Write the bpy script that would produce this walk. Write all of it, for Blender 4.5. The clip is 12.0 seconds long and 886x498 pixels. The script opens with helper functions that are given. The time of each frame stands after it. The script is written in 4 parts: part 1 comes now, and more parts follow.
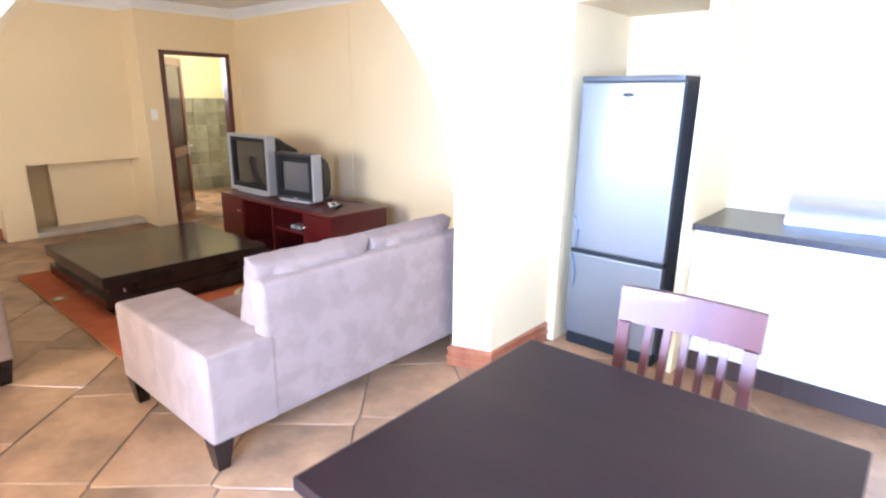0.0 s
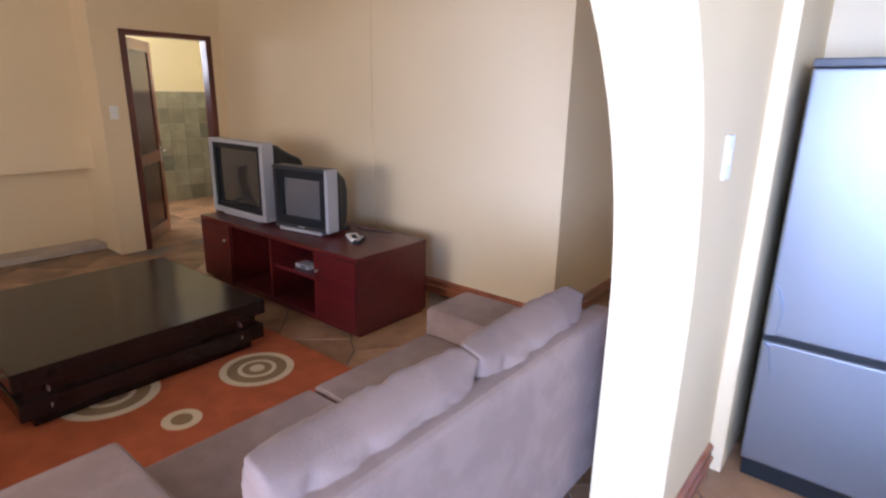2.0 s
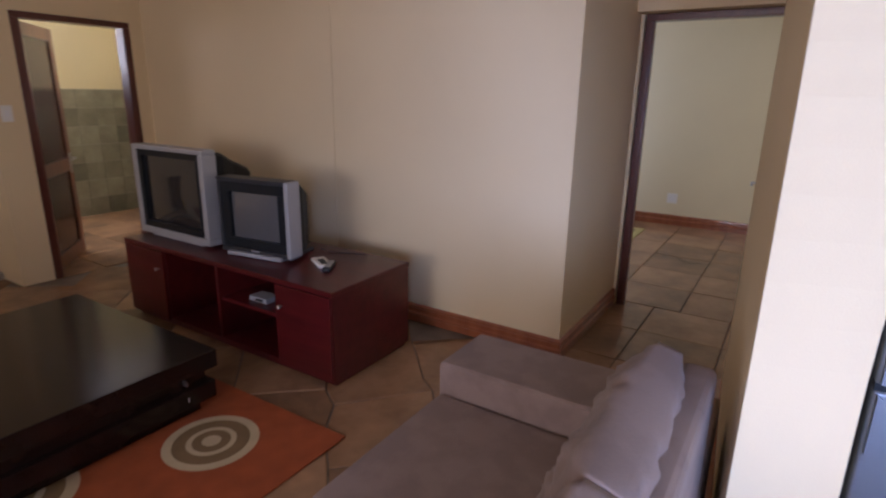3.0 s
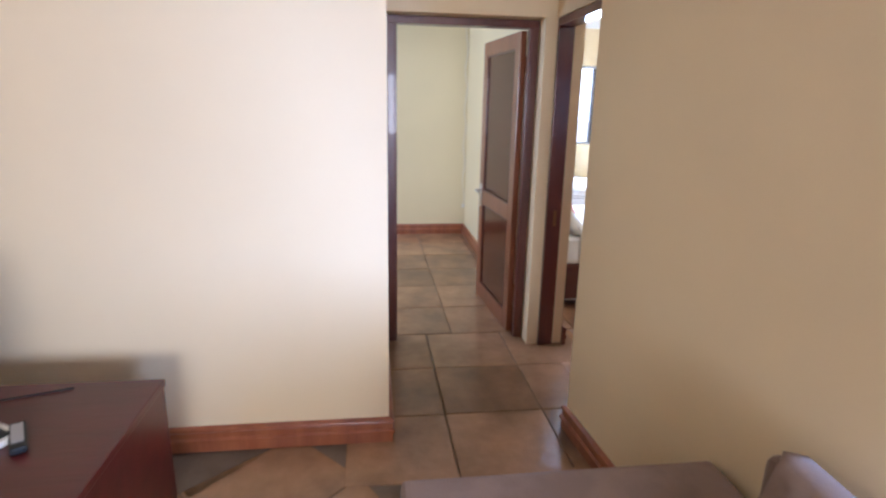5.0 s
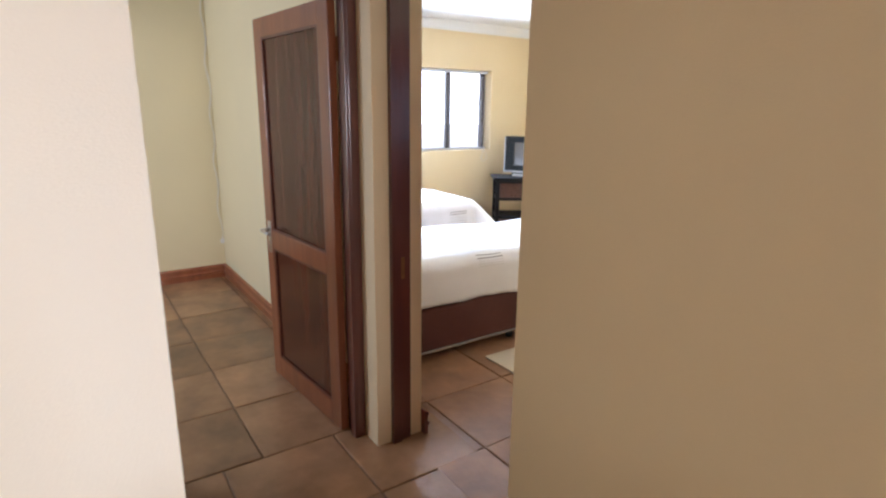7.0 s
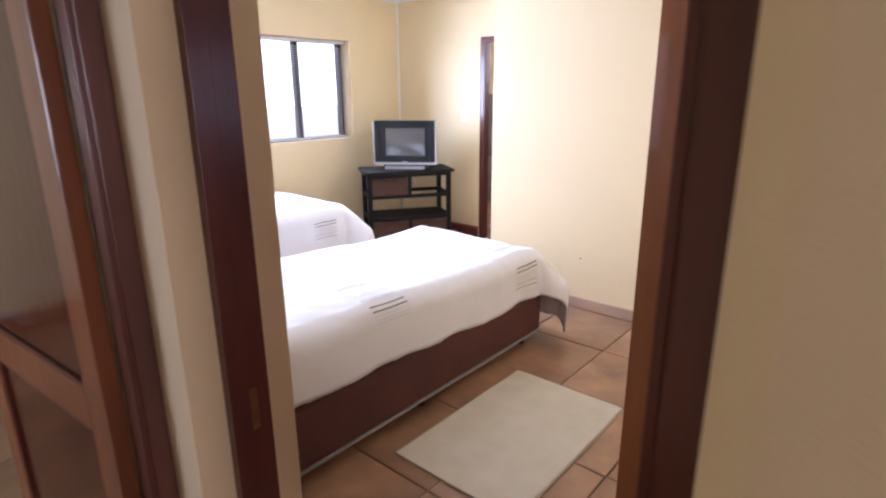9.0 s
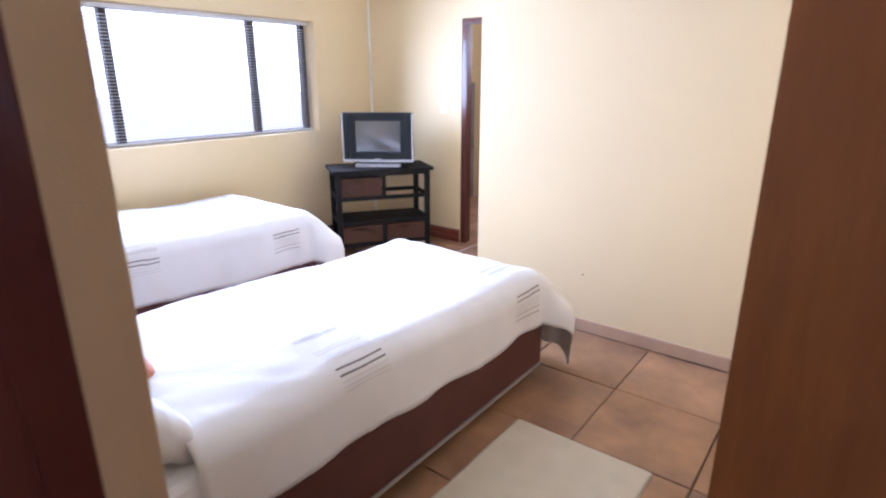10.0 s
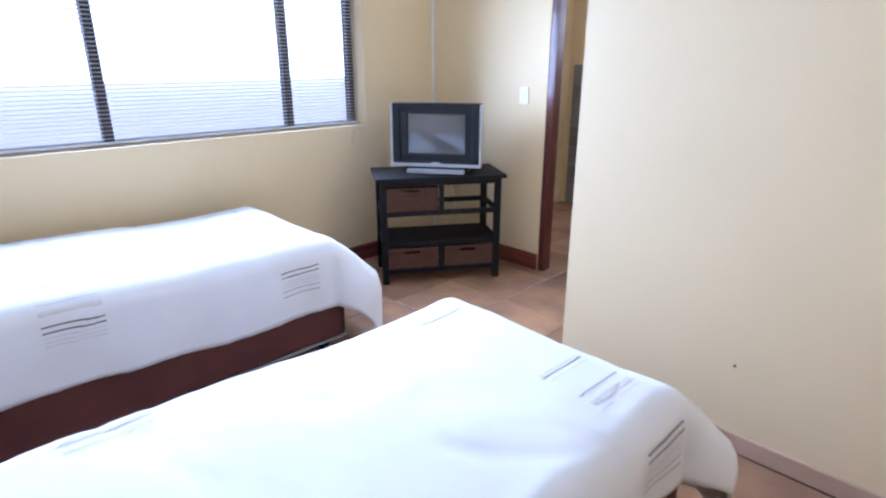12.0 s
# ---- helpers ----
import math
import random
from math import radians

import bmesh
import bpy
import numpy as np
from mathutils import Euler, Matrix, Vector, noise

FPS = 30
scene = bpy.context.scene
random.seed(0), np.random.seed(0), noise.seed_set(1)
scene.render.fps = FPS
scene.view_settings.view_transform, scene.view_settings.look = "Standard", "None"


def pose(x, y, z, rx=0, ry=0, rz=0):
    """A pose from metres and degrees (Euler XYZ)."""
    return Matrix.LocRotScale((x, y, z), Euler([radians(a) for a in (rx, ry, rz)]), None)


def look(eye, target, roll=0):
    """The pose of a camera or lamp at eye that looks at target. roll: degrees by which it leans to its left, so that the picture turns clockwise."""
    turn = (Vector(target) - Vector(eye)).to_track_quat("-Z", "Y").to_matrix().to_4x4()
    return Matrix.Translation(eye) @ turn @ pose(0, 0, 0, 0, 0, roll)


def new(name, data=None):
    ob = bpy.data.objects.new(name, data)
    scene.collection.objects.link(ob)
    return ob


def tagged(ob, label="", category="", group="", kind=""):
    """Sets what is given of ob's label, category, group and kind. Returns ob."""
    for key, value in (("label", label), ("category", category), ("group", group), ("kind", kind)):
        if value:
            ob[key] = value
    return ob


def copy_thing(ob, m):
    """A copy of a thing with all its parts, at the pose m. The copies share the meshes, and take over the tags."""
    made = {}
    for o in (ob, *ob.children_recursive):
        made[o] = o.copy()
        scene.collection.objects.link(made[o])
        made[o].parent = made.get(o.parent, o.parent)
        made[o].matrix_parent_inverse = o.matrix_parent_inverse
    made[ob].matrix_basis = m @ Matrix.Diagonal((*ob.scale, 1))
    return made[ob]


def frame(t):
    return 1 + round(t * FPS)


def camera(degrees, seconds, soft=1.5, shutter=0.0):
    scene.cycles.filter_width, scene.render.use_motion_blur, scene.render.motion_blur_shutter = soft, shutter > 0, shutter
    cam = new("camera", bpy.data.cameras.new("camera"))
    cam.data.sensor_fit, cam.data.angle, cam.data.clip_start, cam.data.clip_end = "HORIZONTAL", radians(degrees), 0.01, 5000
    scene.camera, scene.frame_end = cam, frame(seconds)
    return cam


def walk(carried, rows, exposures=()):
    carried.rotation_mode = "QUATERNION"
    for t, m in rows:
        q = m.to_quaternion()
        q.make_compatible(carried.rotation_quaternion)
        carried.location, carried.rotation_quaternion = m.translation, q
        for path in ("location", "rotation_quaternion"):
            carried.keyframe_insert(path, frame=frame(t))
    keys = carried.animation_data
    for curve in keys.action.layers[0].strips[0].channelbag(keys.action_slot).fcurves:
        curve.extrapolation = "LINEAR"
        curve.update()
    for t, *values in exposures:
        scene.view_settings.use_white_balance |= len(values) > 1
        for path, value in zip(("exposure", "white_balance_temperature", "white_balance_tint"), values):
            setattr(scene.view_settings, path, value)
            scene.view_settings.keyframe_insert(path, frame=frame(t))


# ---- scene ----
cam = camera(77.3, 12.0, soft=2.2, shutter=0.4)
PATH = [
    (0, (0.091, -0.167, 1.564), (1.554, 1.09, 1.036), 0.7),
    (0.5, (0.313, 0.15, 1.588), (1.771, 1.408, 1.049), 0.6),
    (1, (0.538, 0.478, 1.59), (1.997, 1.735, 1.051), 0.9),
    (1.5, (0.696, 0.812, 1.564), (2.16, 2.064, 1.024), 1.0),
    (2, (0.823, 1.149, 1.556), (2.315, 2.364, 1.012), 1.0),
    (2.5, (0.98, 1.471, 1.543), (2.524, 2.622, 1.004), 0.9),
    (3, (1.107, 1.77, 1.529), (2.736, 2.796, 0.988), 1.0),
    (3.5, (1.212, 2.005, 1.524), (2.995, 2.742, 0.996), 1.0),
    (3.7, (1.279, 2.091, 1.519), (3.12, 2.672, 0.997), 0.9),
    (4.1, (1.335, 2.320, 1.522), (3.236, 2.655, 1.007), 1.1),
    (4.5, (1.475, 2.570, 1.535), (3.404, 2.637, 1.020), 1.1),
    (4.9, (1.655, 2.810, 1.562), (3.576, 2.625, 1.047), 1.1),
    (5.3, (1.865, 2.983, 1.593), (3.749, 2.539, 1.091), 1.4),
    (5.5, (1.985, 3.015, 1.593), (3.843, 2.468, 1.094), 1.4),
    (6, (2.312, 3.065, 1.585), (4.078, 2.263, 1.1), 1.3),
    (6.5, (2.658, 3.022, 1.581), (4.329, 2.036, 1.095), 1.0),
    (7, (2.974, 2.919, 1.559), (4.573, 1.819, 1.074), 0.7),
    (7.5, (3.285, 2.816, 1.555), (4.792, 1.595, 1.069), 0.7),
    (7.7, (3.392, 2.761, 1.573), (4.841, 1.474, 1.077), 0.6),
    (9.3, (4.162, 2.145, 1.545), (5.381, 0.663, 0.983), -0.2),
    (9.5, (4.253, 2.068, 1.55), (5.449, 0.572, 0.974), -0.0),
    (10, (4.454, 1.84, 1.555), (5.619, 0.325, 0.966), 0.0),
    (10.5, (4.652, 1.623, 1.561), (5.81, 0.11, 0.951), -0.1),
    (11, (4.836, 1.392, 1.569), (5.989, -0.115, 0.938), 0.1),
    (11.5, (4.998, 1.127, 1.58), (6.256, -0.288, 0.936), 0.1),
    (12, (5.193, 0.913, 1.531), (6.537, -0.423, 0.891), 0.0),
]
walk(cam, [(t, look(eye, target, roll)) for t, eye, target, roll in PATH],
     exposures=[(0, 1.0, 5350, 14), (1.0, 0.82, 5300, 15), (1.5, 0.45, 5350, 19), (2.0, 0.1, 5400, 23), (2.5, -0.37, 5450, 28), (3.0, -0.74, 5450, 29), (3.7, -0.26, 5450, 28),
                (5.3, 0.5, 5100, 19), (6.5, 0.28, 5300, 18), (7.7, 0.12, 5950, 23), (9.3, 0.0, 5450, 29), (11, -0.08, 5100, 25), (12, -0.38, 4900, 23)])

# rooms: living room and kitchen west of the corridor, two bedrooms east of it
H = 2.58          # ceiling height

# ---- world, sun, window light ----
world = bpy.data.worlds.new("world")
scene.world = world
world.use_nodes = True
wn = world.node_tree
sky = wn.nodes.new("ShaderNodeTexSky")
sky.sky_type, sky.sun_disc = "NISHITA", False
sky.sun_elevation, sky.sun_rotation = radians(58), radians(-60)
wn.nodes["Background"].inputs[1].default_value = 0.15
wn.links.new(sky.outputs[0], wn.nodes["Background"].inputs[0])
sun = new("sun", bpy.data.lights.new("sun", "SUN"))
sun.data.energy, sun.data.angle, sun.data.color = 4.8, radians(0.5), (1.0, 0.95, 0.87)
sun.matrix_world = look((0, 0, 30), (6, 3.5, 18))


def window_light(x, y, z, toward, w, h, power, tint=(1.0, 0.98, 0.95), spread=180):
    lamp = bpy.data.lights.new("window_light", "AREA")
    lamp.shape, lamp.size, lamp.size_y, lamp.energy, lamp.color = "RECTANGLE", w, h, power, tint
    lamp.spread = math.radians(spread)
    ob = new("window_light", lamp)
    d = Vector(toward)
    ob.matrix_world = Matrix.Translation((x, y, z)) @ d.to_track_quat("-Z", "Y").to_matrix().to_4x4()
    return ob


DAY = (0.84, 0.92, 1.0)
window_light(-2.38, 2.9, 1.5, (1, 0, 0), 1.8, 1.1, 112, (1.0, 0.94, 0.84))
window_light(-2.38, -0.4, 1.45, (1, 0, 0), 2.3, 1.3, 415, (0.52, 0.68, 1.0), 150)
window_light(1.4, -2.72, 1.55, (0, 1, 0), 2.2, 1.1, 12, DAY)
window_light(6.9, 4.95, 1.5, (0, -1, 0), 1.7, 1.1, 38, DAY)
window_light(8.722, -0.43, 1.55, (-1, 0, -0.07), 2.45, 0.88, 150, (0.70, 0.85, 1.0), 132)
window_light(3.5, 9.0, 1.95, (0, -1, 0), 0.8, 0.5, 60, (1.0, 0.99, 0.9))
window_light(7.0, -4.45, 1.9, (0, 1, 0), 0.7, 0.5, 32, DAY)


# ---- materials ----
def material(name, color, rough=0.6, vary=0.12, scale=3.0, fine=60.0, bump=0.05, edge=0.2, metal=0.0, coat=0.0,
             dark=None, sheen=0.0, spec=0.5, stretch=(1, 1, 1), island=False, rnd=0.0):
    m = bpy.data.materials.new(name)
    m.use_nodes = True
    t = m.node_tree
    b = t.nodes["Principled BSDF"]
    b.inputs["Roughness"].default_value = rough
    b.inputs["Metallic"].default_value = metal
    b.inputs["Coat Weight"].default_value = coat
    b.inputs["Sheen Weight"].default_value = sheen
    b.inputs["Specular IOR Level"].default_value = spec
    co = t.nodes.new("ShaderNodeTexCoord")
    mp = t.nodes.new("ShaderNodeMapping")
    mp.inputs["Scale"].default_value = stretch
    t.links.new(co.outputs["Object"], mp.inputs[0])
    src = mp.outputs[0]
    if rnd:
        oi = t.nodes.new("ShaderNodeObjectInfo")
        sc = t.nodes.new("ShaderNodeVectorMath")
        sc.operation = "SCALE"
        cb = t.nodes.new("ShaderNodeCombineXYZ")
        for k in range(3):
            t.links.new(oi.outputs["Random"], cb.inputs[k])
        t.links.new(cb.outputs[0], sc.inputs[0])
        sc.inputs["Scale"].default_value = 37.0
        ad = t.nodes.new("ShaderNodeVectorMath")
        t.links.new(mp.outputs[0], ad.inputs[0])
        t.links.new(sc.outputs[0], ad.inputs[1])
        src = ad.outputs[0]
    n1 = t.nodes.new("ShaderNodeTexNoise")
    n1.inputs["Scale"].default_value, n1.inputs["Detail"].default_value = scale, 5
    n2 = t.nodes.new("ShaderNodeTexNoise")
    n2.inputs["Scale"].default_value, n2.inputs["Detail"].default_value = fine, 3
    t.links.new(src, n1.inputs["Vector"])
    t.links.new(src, n2.inputs["Vector"])
    mix = t.nodes.new("ShaderNodeMix")
    mix.data_type = "RGBA"
    ramp = t.nodes.new("ShaderNodeMapRange")
    ramp.inputs[1].default_value, ramp.inputs[2].default_value = 0.5 - edge, 0.5 + edge
    t.links.new(n1.outputs["Fac"], ramp.inputs[0])
    t.links.new(ramp.outputs[0], mix.inputs["Factor"])
    lo = dark or tuple(c * (1 - vary) for c in color)
    mix.inputs["A"].default_value = (*lo, 1)
    mix.inputs["B"].default_value = (*color, 1)
    mul = t.nodes.new("ShaderNodeMix")
    mul.data_type, mul.blend_type = "RGBA", "MULTIPLY"
    mul.inputs["Factor"].default_value = 1.0
    r2 = t.nodes.new("ShaderNodeMapRange")
    r2.inputs[3].default_value, r2.inputs[4].default_value = 1 - vary * 0.6, 1 + vary * 0.3
    t.links.new(n2.outputs["Fac"], r2.inputs[0])
    t.links.new(mix.outputs["Result"], mul.inputs["A"])
    t.links.new(r2.outputs[0], mul.inputs["B"])
    out = mul.outputs["Result"]
    if rnd:
        r3 = t.nodes.new("ShaderNodeMapRange")
        r3.inputs[3].default_value, r3.inputs[4].default_value = 1 - rnd, 1 + rnd
        t.links.new(oi.outputs["Random"], r3.inputs[0])
        m3 = t.nodes.new("ShaderNodeMix")
        m3.data_type, m3.blend_type = "RGBA", "MULTIPLY"
        m3.inputs["Factor"].default_value = 1.0
        t.links.new(out, m3.inputs["A"])
        t.links.new(r3.outputs[0], m3.inputs["B"])
        out = m3.outputs["Result"]
    t.links.new(out, b.inputs["Base Color"])
    if bump:
        bp = t.nodes.new("ShaderNodeBump")
        bp.inputs["Strength"].default_value, bp.inputs["Distance"].default_value = bump, 0.01
        t.links.new(n2.outputs["Fac"], bp.inputs["Height"])
        t.links.new(bp.outputs[0], b.inputs["Normal"])
    return m


def wood(name, color, dark, rough=0.35, axis="z", coat=0.2, scale=5.0, spec=0.5):
    st = {"x": (0.12, 1, 1), "y": (1, 0.12, 1), "z": (1, 1, 0.12)}[axis]
    return material(name, color, rough, 0.25, scale * 3, 90, 0.08, coat=coat, dark=dark, stretch=st, spec=spec)


paint = material("cream_paint", (0.80, 0.635, 0.375), 0.62, 0.05, 1.3, 240, 0.10)
paint_b = material("pale_green_yellow_paint", (0.80, 0.70, 0.44), 0.6, 0.05, 1.3, 240, 0.08)
white = material("white_paint", (0.82, 0.81, 0.78), 0.6, 0.04, 2, 200, 0.05)
white_gloss = material("white_laminate", (0.83, 0.80, 0.73), 0.3, 0.03, 3, 60, 0.0)
slate = material("brown_slate_tile", (0.42, 0.235, 0.12), 0.24, 0.3, 3.2, 18, 0.28, dark=(0.225, 0.135, 0.075), rnd=0.26)
slate_b = material("ochre_floor_tile", (0.47, 0.26, 0.13), 0.32, 0.28, 3.5, 18, 0.16, dark=(0.25, 0.14, 0.085), rnd=0.18)
grout = material("grey_brown_grout", (0.21, 0.15, 0.10), 0.85, 0.3, 8, 120, 0.2)
pale_grout = material("pale_wall_grout", (0.42, 0.40, 0.32), 0.85, 0.2, 8, 120, 0.1)
skirt_wood = wood("varnished_skirting_wood", (0.36, 0.12, 0.045), (0.24, 0.07, 0.03), 0.3, "z", 0.3)
hearth_m = material("pale_screed", (0.55, 0.47, 0.37), 0.8, 0.2, 5, 60, 0.2)
skirt_tile = material("beige_skirting_tile", (0.55, 0.37, 0.25), 0.5, 0.15, 4, 40, 0.1)
frame_wood = wood("dark_red_frame_wood", (0.13, 0.035, 0.022), (0.075, 0.02, 0.014), 0.3, "z", 0.35)
door_wood = wood("red_brown_door_wood", (0.27, 0.085, 0.030), (0.17, 0.052, 0.02), 0.3, "z", 0.3)
door_panel = wood("dark_door_panel_wood", (0.10, 0.028, 0.013), (0.06, 0.017, 0.009), 0.14, "z", 0.0, spec=0.35)
mahogany = wood("red_mahogany_veneer", (0.105, 0.010, 0.010), (0.062, 0.006, 0.006), 0.33, "y", 0.1)
wenge = material("dark_wenge_veneer", (0.020, 0.011, 0.009), 0.17, 0.3, 6, 90, 0.02, spec=0.35)
table_wood = material("dark_plum_table_wood", (0.022, 0.0095, 0.010), 0.40, 0.25, 15, 90, 0.04, dark=(0.015, 0.007, 0.0075), spec=0.2, stretch=(1, 0.12, 1))
chair_wood = wood("reddish_chair_wood", (0.125, 0.028, 0.020), (0.085, 0.018, 0.013), 0.4, "z", 0.1)
suede = material("beige_suede", (0.285, 0.196, 0.152), 0.9, 0.10, 7.0, 160, 0.14, sheen=0.08, dark=(0.240, 0.163, 0.125), edge=0.07)
black_wood = material("black_stained_wood", (0.010, 0.009, 0.010), 0.6, 0.4, 9, 70, 0.1, spec=0.2)
chrome = material("brushed_chrome", (0.62, 0.61, 0.59), 0.28, 0.06, 20, 150, 0.02, metal=1.0)
brass = material("worn_brass", (0.30, 0.16, 0.07), 0.45, 0.3, 30, 120, 0.05, metal=0.8)
fridge_grey = material("grey_painted_steel", (0.07, 0.073, 0.08), 0.4, 0.1, 4, 120, 0.02)
steel = material("silver_fridge_steel", (0.25, 0.265, 0.29), 0.38, 0.05, 2, 250, 0.03, metal=0.85, stretch=(1, 1, 0.1))
dark_plastic = material("dark_grey_plastic", (0.012, 0.0145, 0.017), 0.5, 0.15, 6, 120, 0.03, spec=0.3)
charcoal = material("charcoal_plastic", (0.035, 0.036, 0.041), 0.42, 0.1, 6, 120, 0.02)
silver_plastic = material("silver_plastic", (0.42, 0.42, 0.43), 0.35, 0.06, 6, 120, 0.02, metal=0.15)
glass_crt = material("dark_picture_tube_glass", (0.028, 0.028, 0.030), 0.08, 0.1, 2, 40, 0.0, coat=0.6)
glass_crt_b = material("grey_picture_tube_glass", (0.115, 0.115, 0.12), 0.12, 0.1, 2, 40, 0.0, coat=0.6)
worktop = material("dark_mottled_worktop", (0.055, 0.045, 0.048), 0.32, 0.5, 40, 160, 0.02, spec=0.3)
plinth_m = material("dark_brown_plinth", (0.045, 0.025, 0.02), 0.5, 0.2, 5, 60, 0.05)
linen = material("white_bed_linen", (0.84, 0.82, 0.80), 0.85, 0.04, 5, 300, 0.06, sheen=0.2)
stripe_m = material("grey_embroidery", (0.20, 0.165, 0.15), 0.8, 0.2, 30, 200, 0.05)
stripe_l = material("pale_grey_embroidery", (0.72, 0.69, 0.66), 0.8, 0.1, 30, 200, 0.05)
stripe_p = material("mid_grey_embroidery", (0.42, 0.38, 0.35), 0.8, 0.1, 30, 200, 0.05)
bedbase_m = material("brown_bed_base_suede", (0.115, 0.036, 0.026), 0.85, 0.25, 5, 120, 0.1)
mat_m = material("cream_woven_cotton", (0.70, 0.62, 0.47), 0.9, 0.08, 10, 180, 0.4)
orange_m = material("salmon_satin", (0.72, 0.25, 0.12), 0.5, 0.12, 6, 120, 0.06, sheen=0.4)
rug_orange = material("orange_wool_pile", (0.44, 0.095, 0.022), 0.95, 0.25, 9, 220, 0.5)
rug_cream = material("cream_wool_pile", (0.66, 0.52, 0.31), 0.95, 0.15, 9, 220, 0.5)
rug_brown = material("olive_brown_wool_pile", (0.27, 0.17, 0.075), 0.95, 0.2, 9, 220, 0.5)
wicker = material("brown_wicker", (0.125, 0.05, 0.028), 0.6, 0.5, 40, 140, 0.5)
slat_m = material("pale_blind_slat", (0.70, 0.70, 0.72), 0.45, 0.1, 6, 80, 0.0)
win_frame = material("dark_bronze_frame", (0.05, 0.032, 0.025), 0.4, 0.2, 6, 80, 0.02)
green_tile = material("green_slate_wall_tile", (0.30, 0.285, 0.20), 0.45, 0.2, 5, 40, 0.15, dark=(0.19, 0.18, 0.13), rnd=0.35)
dark_tile = material("dark_slate_accent_tile", (0.10, 0.095, 0.075), 0.45, 0.25, 5, 40, 0.15)
grey_tile = material("grey_wall_tile", (0.30, 0.29, 0.28), 0.35, 0.2, 5, 40, 0.1, dark=(0.21, 0.20, 0.20), rnd=0.25)
skirt_red = wood("dark_red_skirting_wood", (0.20, 0.045, 0.028), (0.13, 0.028, 0.02), 0.3, "z", 0.3)
ground_m = material("pale_paved_ground", (0.66, 0.64, 0.59), 0.9, 0.1, 0.6, 12, 0.1)
leaf_m = material("hedge_leaf", (0.07, 0.12, 0.03), 0.6, 0.4, 5, 30, 0.1, rnd=0.3)


# ---- mesh helpers ----
def box(x0, x1, y0, y1, z0, z1, bevel=0.0, seg=2, bm=None):
    made = bmesh.new()
    bmesh.ops.create_cube(made, size=1.0, matrix=Matrix.LocRotScale(
        ((x0 + x1) / 2, (y0 + y1) / 2, (z0 + z1) / 2), None, (abs(x1 - x0), abs(y1 - y0), abs(z1 - z0))))
    if bevel:
        bmesh.ops.bevel(made, geom=made.edges[:], offset=bevel, segments=seg, affect="EDGES", profile=0.6)
    if bm is None:
        return made
    me = bpy.data.meshes.new("tmp")
    made.to_mesh(me)
    made.free()
    bm.from_mesh(me)
    bpy.data.meshes.remove(me)
    return bm


def cyl(r, p, q, r2=None, seg=16, bm=None):
    p, q = Vector(p), Vector(q)
    made = bm if bm is not None else bmesh.new()
    m = Matrix.Translation((p + q) / 2) @ (q - p).to_track_quat("Z", "Y").to_matrix().to_4x4()
    bmesh.ops.create_cone(made, cap_ends=True, segments=seg, radius1=r, radius2=r if r2 is None else r2,
                          depth=(q - p).length, matrix=m)
    return made


def prism(pts, y0, y1, axis="y"):
    """A solid with the outline pts (two coordinates each), pushed along the axis."""
    bm = bmesh.new()
    put = {"y": lambda a, b, c: (a, c, b), "x": lambda a, b, c: (c, a, b), "z": lambda a, b, c: (a, b, c)}[axis]
    f0 = [bm.verts.new(put(a, b, y0)) for a, b in pts]
    f1 = [bm.verts.new(put(a, b, y1)) for a, b in pts]
    bm.faces.new(f0)
    bm.faces.new(f1[::-1])
    n = len(pts)
    for i in range(n):
        bm.faces.new((f0[i], f1[i], f1[(i + 1) % n], f0[(i + 1) % n]))
    bmesh.ops.recalc_face_normals(bm, faces=bm.faces[:])
    return bm


def part(name, bm, mat, parent=None, label="", smooth=False):
    me = bpy.data.meshes.new(name)
    bm.to_mesh(me)
    bm.free()
    me.materials.append(mat)
    if smooth:
        me.shade_smooth()
    ob = new(name, me)
    if parent is not None:
        ob.parent = parent
    if label:
        tagged(ob, label)
    return ob


def thing(name, label, category, x=0, y=0, z=0, rz=0, group=""):
    ob = new(name)
    ob.empty_display_size = 0.1
    ob.matrix_basis = pose(x, y, z, 0, 0, rz)
    return tagged(ob, label, category, group)


def structure(name, bm, mat, label, smooth=False, category=""):
    return tagged(part(name, bm, mat, None, "", smooth), label, category or name.split("_")[0], "", "structure")


